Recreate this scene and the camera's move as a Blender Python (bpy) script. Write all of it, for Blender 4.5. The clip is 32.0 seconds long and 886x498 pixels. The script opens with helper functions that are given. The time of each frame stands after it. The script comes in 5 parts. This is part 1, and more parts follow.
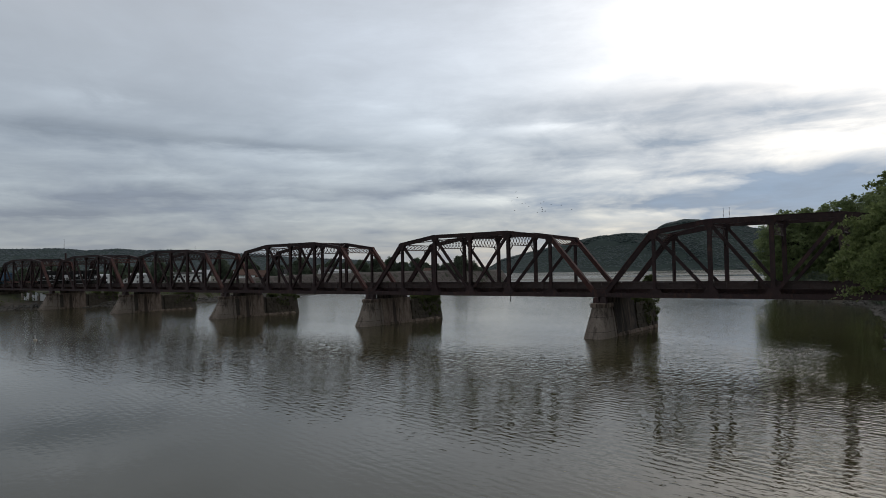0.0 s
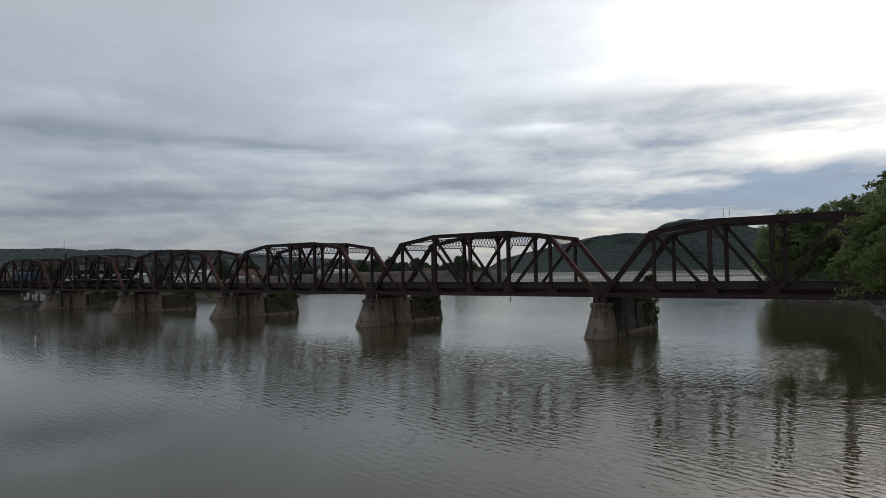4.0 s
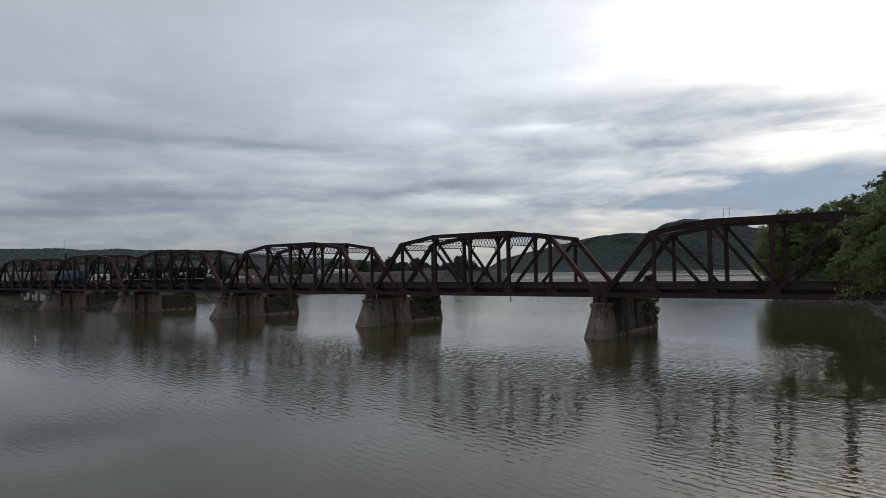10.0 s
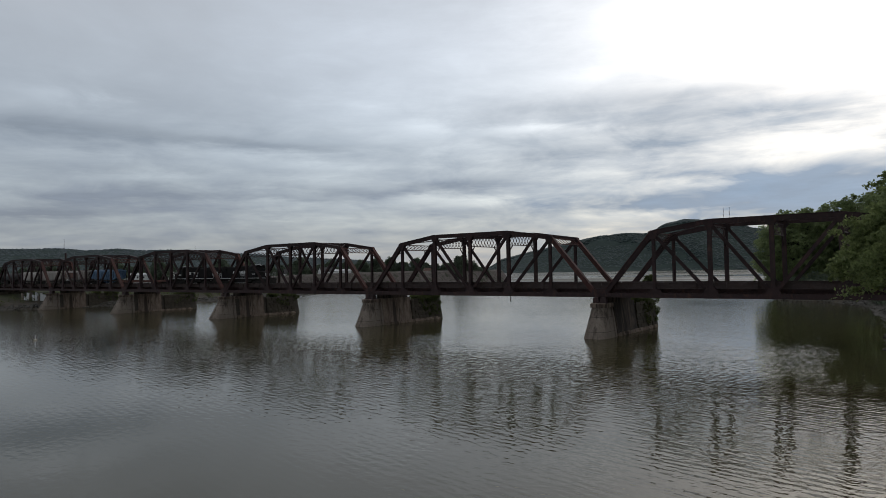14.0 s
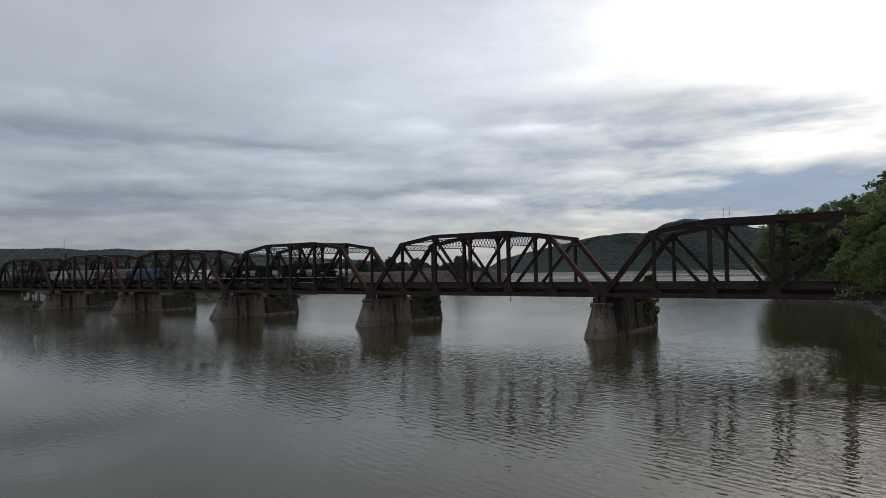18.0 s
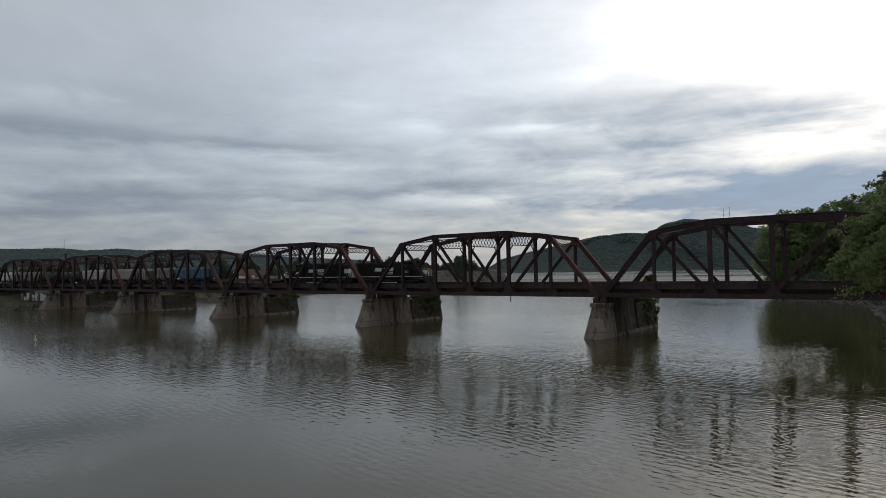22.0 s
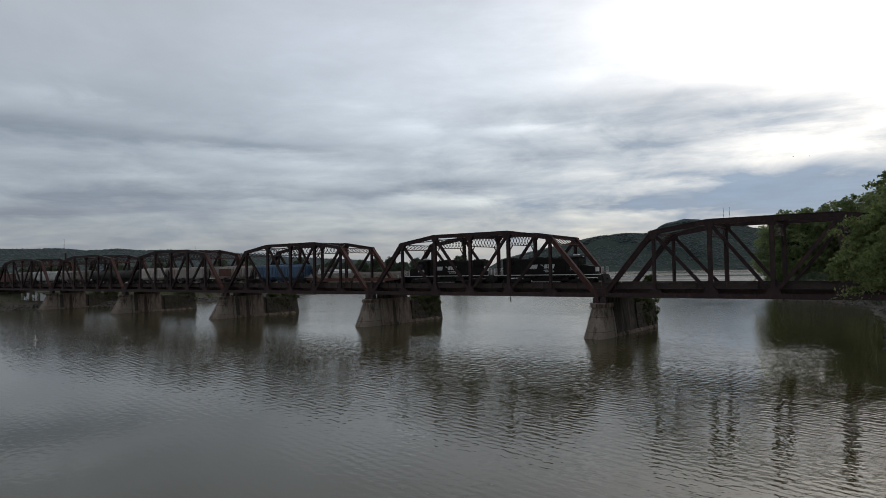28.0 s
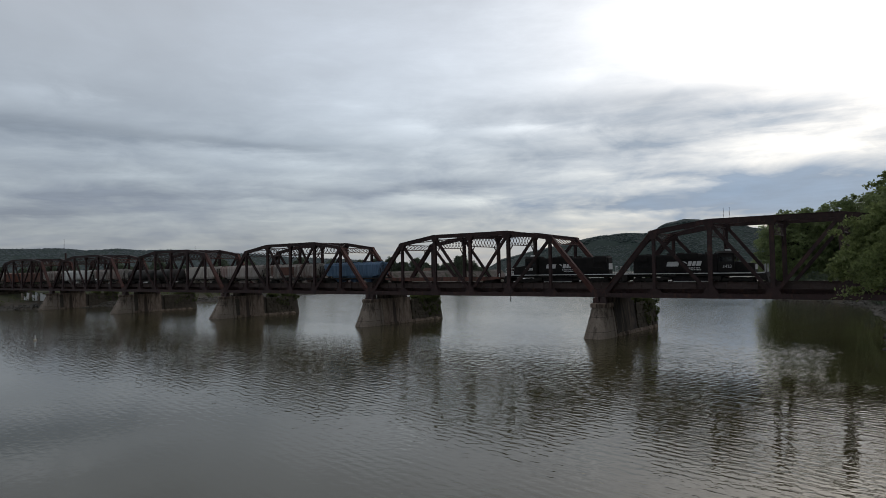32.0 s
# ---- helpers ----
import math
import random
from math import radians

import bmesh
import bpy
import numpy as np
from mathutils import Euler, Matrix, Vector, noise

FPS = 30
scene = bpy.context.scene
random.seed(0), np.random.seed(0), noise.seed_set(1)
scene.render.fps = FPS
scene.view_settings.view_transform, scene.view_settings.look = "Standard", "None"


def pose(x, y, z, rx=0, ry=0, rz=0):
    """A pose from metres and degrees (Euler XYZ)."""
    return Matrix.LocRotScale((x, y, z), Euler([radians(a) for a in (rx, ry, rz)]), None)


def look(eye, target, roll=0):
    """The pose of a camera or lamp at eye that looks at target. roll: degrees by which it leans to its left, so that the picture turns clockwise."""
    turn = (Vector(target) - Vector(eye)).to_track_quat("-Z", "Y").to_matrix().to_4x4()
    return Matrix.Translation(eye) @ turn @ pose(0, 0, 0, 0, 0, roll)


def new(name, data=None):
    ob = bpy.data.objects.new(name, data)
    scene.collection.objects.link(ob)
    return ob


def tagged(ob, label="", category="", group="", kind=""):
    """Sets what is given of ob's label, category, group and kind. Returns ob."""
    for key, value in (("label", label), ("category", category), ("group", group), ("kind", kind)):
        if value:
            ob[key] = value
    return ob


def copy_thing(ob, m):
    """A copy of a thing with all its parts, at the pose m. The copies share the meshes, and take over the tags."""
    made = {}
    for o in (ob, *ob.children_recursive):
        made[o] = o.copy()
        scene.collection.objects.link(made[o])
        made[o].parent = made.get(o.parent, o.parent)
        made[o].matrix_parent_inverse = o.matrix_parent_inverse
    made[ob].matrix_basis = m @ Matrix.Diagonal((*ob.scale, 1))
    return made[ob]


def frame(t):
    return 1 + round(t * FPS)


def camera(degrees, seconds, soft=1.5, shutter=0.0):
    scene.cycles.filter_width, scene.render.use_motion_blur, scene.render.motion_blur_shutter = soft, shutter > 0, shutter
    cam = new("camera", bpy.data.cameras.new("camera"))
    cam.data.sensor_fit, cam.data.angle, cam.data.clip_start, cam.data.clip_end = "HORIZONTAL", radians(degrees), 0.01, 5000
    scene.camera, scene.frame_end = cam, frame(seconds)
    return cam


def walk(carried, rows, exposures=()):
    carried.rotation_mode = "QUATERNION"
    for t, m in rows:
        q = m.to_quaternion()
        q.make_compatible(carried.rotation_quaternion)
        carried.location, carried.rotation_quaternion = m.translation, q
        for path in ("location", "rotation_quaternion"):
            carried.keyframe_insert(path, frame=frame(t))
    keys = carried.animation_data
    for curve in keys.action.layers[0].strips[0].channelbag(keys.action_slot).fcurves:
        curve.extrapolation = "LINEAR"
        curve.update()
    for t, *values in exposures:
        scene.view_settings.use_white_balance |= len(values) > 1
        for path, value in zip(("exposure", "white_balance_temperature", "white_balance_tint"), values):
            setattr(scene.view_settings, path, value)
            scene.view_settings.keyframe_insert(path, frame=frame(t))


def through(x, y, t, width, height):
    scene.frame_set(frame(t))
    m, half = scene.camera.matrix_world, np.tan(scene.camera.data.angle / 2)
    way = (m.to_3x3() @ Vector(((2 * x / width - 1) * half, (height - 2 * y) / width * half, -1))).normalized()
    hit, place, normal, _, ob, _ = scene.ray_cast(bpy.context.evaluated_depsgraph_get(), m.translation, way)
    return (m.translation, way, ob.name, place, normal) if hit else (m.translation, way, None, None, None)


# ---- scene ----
# ---------------------------------------------------------------- camera
EYE = (39.53, -93.56, 10.71)
YAW, PITCH, ROLL = -36.604, 1.870, -1.014


def aim(yaw, pitch, far=100.0):
    y, p = radians(yaw), radians(pitch)
    return (EYE[0] + far * math.sin(y) * math.cos(p), EYE[1] + far * math.cos(y) * math.cos(p), EYE[2] + far * math.sin(p))


cam = camera(69.29, 32.0, soft=0.75)
VIEW = look(EYE, aim(YAW, PITCH), ROLL)
walk(cam, [(0.0, VIEW), (32.0, VIEW)])
scene.view_settings.exposure = 0.0

# ---------------------------------------------------------------- plan, in metres
S = 48.0                 # pier to pier
W = 9.46                 # truss to truss
TRACK_Y = 4.73
RAIL_Z = 8.0
FRONT_0, SPEED, SLOW = -169.4, 6.145, -0.0042   # nose of the train at the start, its speed, its slowing
SUN_AZ, SUN_EL = -3.0, 23.0


# ---------------------------------------------------------------- node helpers
class Nodes:
    """A short way to write node trees."""

    def __init__(self, tree):
        self.t = tree

    def n(self, kind, **kw):
        nd = self.t.nodes.new(kind)
        for k, v in kw.items():
            setattr(nd, k, v)
        return nd

    def put(self, sock, v):
        if isinstance(v, bpy.types.NodeSocket):
            self.t.links.new(v, sock)
        elif isinstance(v, (tuple, list)) and len(v) == 3 and sock.type == "RGBA":
            sock.default_value = (*v, 1.0)
        else:
            sock.default_value = v

    def m(self, op, a, b=None, c=None):
        nd = self.n("ShaderNodeMath", operation=op)
        for s, v in zip(nd.inputs, (a, b, c)):
            if v is not None:
                self.put(s, v)
        return nd.outputs[0]

    def v(self, op, a, b=None, out=0):
        nd = self.n("ShaderNodeVectorMath", operation=op)
        self.put(nd.inputs[0], a)
        if b is not None:
            self.put(nd.inputs[3 if op == "SCALE" else 1], b)
        return nd.outputs[1 if op in ("LENGTH", "DOT_PRODUCT") else 0]

    def noise(self, vec, scale, detail=4.0, rough=0.55, dist=0.0):
        nd = self.n("ShaderNodeTexNoise")
        self.put(nd.inputs["Vector"], vec)
        for k, v in (("Scale", scale), ("Detail", detail), ("Roughness", rough), ("Distortion", dist)):
            nd.inputs[k].default_value = v
        return nd.outputs["Fac"]

    def ramp(self, fac, *stops):
        nd = self.n("ShaderNodeValToRGB")
        e = nd.color_ramp.elements
        while len(e) < len(stops):
            e.new(0.5)
        for el, (p, c) in zip(e, stops):
            el.position, el.color = p, (*c, 1.0) if isinstance(c, (tuple, list)) else (c, c, c, 1.0)
        self.put(nd.inputs[0], fac)
        return nd.outputs[0]

    def mix(self, fac, a, b, blend="MIX"):
        nd = self.n("ShaderNodeMix", data_type="RGBA", blend_type=blend)
        self.put(nd.inputs[0], fac)
        self.put(nd.inputs[6], a)
        self.put(nd.inputs[7], b)
        return nd.outputs[2]

    def lin(self, v, a, b, c=0.0, d=1.0):
        nd = self.n("ShaderNodeMapRange")
        for s, x in zip(nd.inputs, (v, a, b, c, d)):
            self.put(s, x)
        return nd.outputs[0]

    def scaled(self, vec, s):
        nd = self.n("ShaderNodeMapping")
        self.put(nd.inputs[0], vec)
        nd.inputs["Scale"].default_value = s
        return nd.outputs[0]

    def bump(self, height, strength, dist):
        nd = self.n("ShaderNodeBump")
        self.put(nd.inputs["Height"], height)
        nd.inputs["Strength"].default_value, nd.inputs["Distance"].default_value = strength, dist
        return nd.outputs[0]


def blank(name):
    mt = bpy.data.materials.new(name)
    mt.use_nodes = True
    mt.node_tree.nodes.clear()
    N = Nodes(mt.node_tree)
    out = N.n("ShaderNodeOutputMaterial")
    return mt, N, out


def surface(name, dark, light, scale=2.0, rough=0.8, metal=0.0, spec=0.35, bump=0.02, stretch=(1, 1, 1), stain=None, amount=0.5, vary=0.0):
    """A weathered surface: two tones of grain, large stains, fine relief."""
    mt, N, out = blank(name)
    tc = N.n("ShaderNodeTexCoord").outputs["Object"]
    vec = N.scaled(tc, stretch)
    fine = N.noise(vec, scale * 6, 6, 0.62)
    broad = N.noise(vec, scale, 5, 0.6, 0.4)
    f = N.m("ADD", N.m("MULTIPLY", fine, 0.45), N.m("MULTIPLY", broad, 0.55))
    col = N.ramp(f, (0.34, dark), (0.66, light))
    if stain:
        s = N.noise(N.scaled(tc, (stretch[0] * 1.3, stretch[1] * 1.3, stretch[2] * 0.35)), scale * 0.8, 5, 0.65, 0.8)
        col = N.mix(N.lin(s, 0.62 - 0.25 * amount, 0.75 - 0.2 * amount), col, stain)
    if vary:
        rnd = N.n("ShaderNodeObjectInfo").outputs["Random"]
        col = N.mix(1.0, col, N.ramp(rnd, (0.0, 1.0 - vary), (1.0, 1.0)), "MULTIPLY")
    b = N.n("ShaderNodeBsdfPrincipled")
    N.put(b.inputs["Base Color"], col)
    N.put(b.inputs["Roughness"], N.lin(fine, 0.3, 0.7, max(rough - 0.12, 0.05), min(rough + 0.1, 1.0)))
    b.inputs["Metallic"].default_value = metal
    b.inputs["Specular IOR Level"].default_value = spec
    if bump:
        N.put(b.inputs["Normal"], N.bump(f, 0.6, bump))
    N.t.links.new(b.outputs[0], out.inputs[0])
    return mt


# ---------------------------------------------------------------- world, sun
def ray_dir(az, el):
    a, e = radians(az), radians(el)
    return Vector((math.sin(a) * math.cos(e), math.cos(a) * math.cos(e), math.sin(e)))


world = bpy.data.worlds.new("overcast_sky")
scene.world = world
world.use_nodes = True
world.node_tree.nodes.clear()
N = Nodes(world.node_tree)
wout = N.n("ShaderNodeOutputWorld")
sky = N.n("ShaderNodeTexSky", sky_type="NISHITA", sun_disc=False)
sky.sun_elevation, sky.sun_rotation = radians(SUN_EL), radians(SUN_AZ)
b1 = N.n("ShaderNodeBackground")
N.put(b1.inputs[0], sky.outputs[0])
b1.inputs[1].default_value = 0.05
# the veil of high cloud, brightest round the hidden sun
d = N.v("NORMALIZE", N.n("ShaderNodeTexCoord").outputs["Generated"])
dot = N.v("DOT_PRODUCT", d, tuple(ray_dir(SUN_AZ, SUN_EL)))
ang = N.m("ARCCOSINE", N.m("MINIMUM", dot, 0.99999))
glow = N.m("EXPONENT", N.m("MULTIPLY", N.m("POWER", N.m("DIVIDE", ang, 0.21), 2.0), -1.0))
wide = N.m("EXPONENT", N.m("MULTIPLY", ang, -2.3))
lum = N.m("ADD", N.m("ADD", N.m("MULTIPLY", glow, 0.36), N.m("MULTIPLY", wide, 0.36)), 0.50)
b2 = N.n("ShaderNodeBackground")
N.put(b2.inputs[0], N.mix(N.m("MINIMUM", lum, 1.0), (0.80, 0.90, 1.0), (1.0, 1.0, 1.0)))
N.put(b2.inputs[1], lum)
add = N.n("ShaderNodeAddShader")
N.t.links.new(b1.outputs[0], add.inputs[0])
N.t.links.new(b2.outputs[0], add.inputs[1])
N.t.links.new(add.outputs[0], wout.inputs[0])

sun = new("sun", bpy.data.lights.new("sun", "SUN"))
sun.data.energy, sun.data.angle, sun.data.color = 0.55, radians(170), (1.0, 0.97, 0.93)
sun.matrix_world = look(tuple(ray_dir(SUN_AZ, SUN_EL) * 100), (0, 0, 0))


# ---------------------------------------------------------------- mesh helpers
class Mesh:
    """Collects faces; boxes, beams, lofts and tubes."""

    def __init__(self):
        self.v, self.f = [], []

    def add(self, vs, fs):
        o = len(self.v)
        self.v += [tuple(p) for p in vs]
        self.f += [tuple(i + o for i in q) for q in fs]
        return self

    def hexa(self, c, a, b, d):
        """A block round c with half axes a, b, d."""
        c, a, b, d = Vector(c), Vector(a), Vector(b), Vector(d)
        vs = [c + i * a + j * b + k * d for k in (-1, 1) for j in (-1, 1) for i in (-1, 1)]
        return self.add(vs, [(0, 2, 3, 1), (4, 5, 7, 6), (0, 1, 5, 4), (2, 6, 7, 3), (0, 4, 6, 2), (1, 3, 7, 5)])

    def box(self, x0, x1, y0, y1, z0, z1):
        return self.hexa(((x0 + x1) / 2, (y0 + y1) / 2, (z0 + z1) / 2), ((x1 - x0) / 2, 0, 0), (0, (y1 - y0) / 2, 0), (0, 0, (z1 - z0) / 2))

    def block(self, x0, x1, y0, y1, z0, z1, r=0.03):
        """A box with its upright and upper edges chamfered."""
        r = min(r, (x1 - x0) * 0.4, (y1 - y0) * 0.4, (z1 - z0) * 0.4)
        ring = lambda i, z: [(x, y, z) for x, y in ((x0 + i + r, y0 + i), (x1 - i - r, y0 + i), (x1 - i, y0 + i + r), (x1 - i, y1 - i - r), (x1 - i - r, y1 - i), (x0 + i + r, y1 - i), (x0 + i, y1 - i - r), (x0 + i, y0 + i + r))]
        return self.loft([ring(0, z0), ring(0, z1 - r), ring(r * 0.7, z1)])

    def beam(self, p, q, w, h, side=(0, 1, 0)):
        p, q = Vector(p), Vector(q)
        d = q - p
        s = Vector(side)
        s = (s - d * (s.dot(d) / d.length_squared)).normalized()
        n = d.normalized().cross(s)
        return self.hexa((p + q) / 2, d / 2, s * w / 2, n * h / 2)

    def hbeam(self, p, q, w, h, t=0.05, side=(0, 1, 0)):
        """Two side plates tied by a web, as a riveted member."""
        p, q = Vector(p), Vector(q)
        d = q - p
        s = Vector(side)
        s = (s - d * (s.dot(d) / d.length_squared)).normalized()
        for k in (-1, 1):
            self.beam(p + s * k * (w - t) / 2, q + s * k * (w - t) / 2, t, h, side)
        return self.beam(p, q, w - 2 * t - 0.004, t, side)

    def loft(self, rings, caps=True):
        n, o = len(rings[0]), len(self.v)
        for r in rings:
            self.v += [tuple(p) for p in r]
        for k in range(len(rings) - 1):
            for i in range(n):
                a, b = o + k * n + i, o + k * n + (i + 1) % n
                self.f.append((a, b, b + n, a + n))
        if caps:
            self.f.append(tuple(o + i for i in reversed(range(n))))
            self.f.append(tuple(o + (len(rings) - 1) * n + i for i in range(n)))
        return self

    def tube(self, pts, radii, n=8):
        rings = []
        for i, p in enumerate(pts):
            p = Vector(p)
            d = (Vector(pts[min(i + 1, len(pts) - 1)]) - Vector(pts[max(i - 1, 0)])).normalized()
            u = d.cross(Vector((0.31, 0.77, 0.55))).normalized()
            w = d.cross(u)
            r = radii[i] if isinstance(radii, (list, tuple)) else radii
            rings.append([p + u * (r * math.cos(2 * math.pi * k / n)) + w * (r * math.sin(2 * math.pi * k / n)) for k in range(n)])
        return self.loft(rings)

    def cyl(self, c, axis, r, length, n=16):
        a = Vector(axis).normalized() * length / 2
        c = Vector(c)
        return self.tube([c - a, c + a], r, n)

    def data(self, name, mat, smooth=False):
        me = bpy.data.meshes.new(name)
        me.from_pydata(self.v, [], self.f)
        if smooth:
            me.polygons.foreach_set("use_smooth", [True] * len(me.polygons))
        me.materials.append(mat)
        me.update()
        return me


def part(name, mesh, mat, parent, label="", kind="", smooth=False):
    me = mesh.data(name, mat, smooth) if isinstance(mesh, Mesh) else mesh
    ob = new(name, me)
    ob.parent = parent
    return tagged(ob, label=label, kind=kind)


def thing(name, at, label, category, group="", kind=""):
    ob = new(name)
    ob.empty_display_size = 0.5
    ob.matrix_world = at if isinstance(at, Matrix) else pose(*at)
    return tagged(ob, label, category, group, kind)


def solid(name, mesh, mat, label, category, group="", kind="", smooth=False, at=None):
    ob = new(name, mesh.data(name, mat, smooth))
    if at is not None:
        ob.matrix_world = at
    return tagged(ob, label, category, group, kind)


# ---------------------------------------------------------------- materials
steel = surface("rusted_steel", (0.016, 0.010, 0.010), (0.055, 0.027, 0.026), 0.9, 0.72, 0.0, 0.3, 0.012, (1, 1, 1), (0.065, 0.031, 0.026), 0.35, 0.35)
# rusty steel as it looks under skylight: redder and lighter by its colour
steel_lit = surface("lit_rusty_steel", (0.034, 0.016, 0.014), (0.12, 0.049, 0.04), 0.9, 0.75, 0.0, 0.25, 0.012, (1, 1, 1), (0.045, 0.024, 0.02), 0.35, 0.3)
steel_dark = surface("sooty_steel", (0.019, 0.013, 0.013), (0.055, 0.030, 0.029), 1.2, 0.75, 0.0, 0.3, 0.01, (1, 1, 1), (0.07, 0.035, 0.027), 0.3)
girder_paint = surface("faded_girder_paint", (0.038, 0.027, 0.025), (0.078, 0.055, 0.05), 1.4, 0.8, 0.0, 0.3, 0.008, (0.5, 1, 2), (0.05, 0.03, 0.025), 0.5)
timber = surface("creosoted_timber", (0.03, 0.024, 0.02), (0.085, 0.07, 0.06), 3.0, 0.9, 0.0, 0.2, 0.01)
rail_steel = surface("worn_rail", (0.06, 0.04, 0.03), (0.22, 0.2, 0.19), 3.0, 0.45, 0.8, 0.5, 0.003)
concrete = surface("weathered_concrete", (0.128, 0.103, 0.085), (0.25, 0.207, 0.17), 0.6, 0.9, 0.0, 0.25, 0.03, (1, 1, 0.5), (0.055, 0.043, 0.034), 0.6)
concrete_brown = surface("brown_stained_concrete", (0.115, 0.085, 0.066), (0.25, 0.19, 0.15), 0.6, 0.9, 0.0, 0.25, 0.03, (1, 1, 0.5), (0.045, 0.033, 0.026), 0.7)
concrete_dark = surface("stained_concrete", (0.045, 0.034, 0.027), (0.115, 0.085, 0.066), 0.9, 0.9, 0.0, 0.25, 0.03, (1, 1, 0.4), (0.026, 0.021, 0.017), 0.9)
masonry = surface("old_masonry", (0.048, 0.039, 0.031), (0.135, 0.11, 0.086), 0.9, 0.92, 0.0, 0.2, 0.06, (1, 1, 1), (0.04, 0.038, 0.022), 0.75, 0.3)
mortar = surface("dark_mortar", (0.038, 0.032, 0.026), (0.08, 0.067, 0.053), 2.0, 0.95, 0.0, 0.2, 0.02)
black_paint = surface("black_locomotive_paint", (0.010, 0.009, 0.009), (0.023, 0.020, 0.019), 1.5, 0.7, 0.0, 0.12, 0.002, (1, 1, 1), (0.016, 0.014, 0.013), 0.3)
grime = surface("underframe_grime", (0.012, 0.011, 0.010), (0.035, 0.03, 0.026), 3.0, 0.85, 0.0, 0.25, 0.01)
white_paint = surface("dull_white_paint", (0.42, 0.42, 0.42), (0.62, 0.62, 0.61), 3.0, 0.6, 0.0, 0.35, 0.001)
rust_roof = surface("rust_brown_paint", (0.10, 0.035, 0.022), (0.2, 0.07, 0.045), 1.2, 0.75, 0.0, 0.3, 0.004, (1, 1, 1), (0.05, 0.025, 0.02), 0.5)
pane_dark = surface("dark_window_glass", (0.01, 0.012, 0.014), (0.02, 0.022, 0.025), 1.0, 0.1, 0.0, 0.6, 0.0)


# ---------------------------------------------------------------- river, land, hills
LEFT_BANK = [(-400, -195), (-150, -196), (-60, -200), (-8, -200), (15, -188), (33, -176), (80, -182), (170, -215), (345, -240), (420, -330), (700, -560), (1300, -860), (1560, -1000), (3000, -1900)]
RIGHT_BANK = [(-400, 56), (-150, 50), (-60, 42), (-45, 39.5), (-20, 38), (20, 37), (60, 34), (88, 31), (112, 20), (122, 6), (130, 2), (150, 8), (230, 15), (500, -30), (900, -115), (1350, -200), (1560, -600), (3000, -1500)]


def bank(table, y):
    ys, xs = zip(*table)
    return np.interp(y, ys, xs)


RIDGE_NEAR = [(-36, 0.0), (-34, 2), (-32.8, 10), (-32, 27), (-31.3, 43), (-30.5, 50), (-29.3, 60), (-26.8, 79), (-24.3, 97), (-22.9, 107), (-21, 111), (-18.9, 110), (-18.2, 119), (-17.3, 138), (-15.9, 146), (-14.2, 143), (-12.5, 134), (-10.8, 116), (-6, 95), (4, 85), (15, 60), (30, 20), (45, 0)]
RIDGE_FAR = [(-180, 70), (-110, 90), (-90, 100), (-76, 117), (-71, 117), (-67.9, 120), (-65.8, 112), (-63.9, 117), (-61.8, 113), (-59.7, 113), (-55, 99), (-53, 92), (-49.7, 76), (-45.8, 66), (-41.4, 46), (-38.8, 34), (-36, 22), (-33, 8), (-29, 0), (-10, 0), (20, 30), (60, 80), (180, 70)]


def lumps(x, y):
    return (np.sin(x * 0.021 + 1.3 * np.sin(y * 0.013)) + np.sin(y * 0.027 + 1.7 * np.sin(x * 0.017)) + 0.6 * np.sin(x * 0.061 + y * 0.043) + 0.5 * np.sin(x * 0.11 - y * 0.087)) / 3.1


def land(x, y):
    """Height of the ground at x, y."""
    x, y = np.asarray(x, float), np.asarray(y, float)
    wob = 1.5 * np.sin(y * 0.11) + 0.8 * np.sin(y * 0.37 + 1.0) + 0.4 * np.sin(y * 0.9)
    inland = np.maximum(bank(LEFT_BANK, y) + wob - x, x - bank(RIGHT_BANK, y) + 0.6 * wob)
    inland = np.where(y > 1540, np.maximum(inland, (y - 1540) * 0.8), inland)
    z = np.interp(inland, (-30, -6, 0, 5, 14, 60, 4000), (-4.0, -1.6, 0.0, 1.4, 3.0, 5.0, 7.0))
    az = np.degrees(np.arctan2(x - EYE[0], y - EYE[1]))
    dist = np.hypot(x - EYE[0], y - EYE[1])
    near = np.interp(az, *zip(*RIDGE_NEAR)) * np.interp(dist, (1480, 1560, 1800, 2100, 2600), (0, 0.12, 0.9, 1.0, 0.75))
    far = np.interp(az, *zip(*RIDGE_FAR)) * np.interp(dist, (2000, 2400, 2900, 3100, 4600), (0, 0.3, 0.95, 1.0, 0.85))
    hill = np.maximum(np.maximum(near - 6, 0), np.maximum(far - 1, 0))
    return z + hill * (1.0 + 0.035 * lumps(x, y)) + np.where(inland > 2, 0.25 * lumps(x * 4, y * 4), 0)


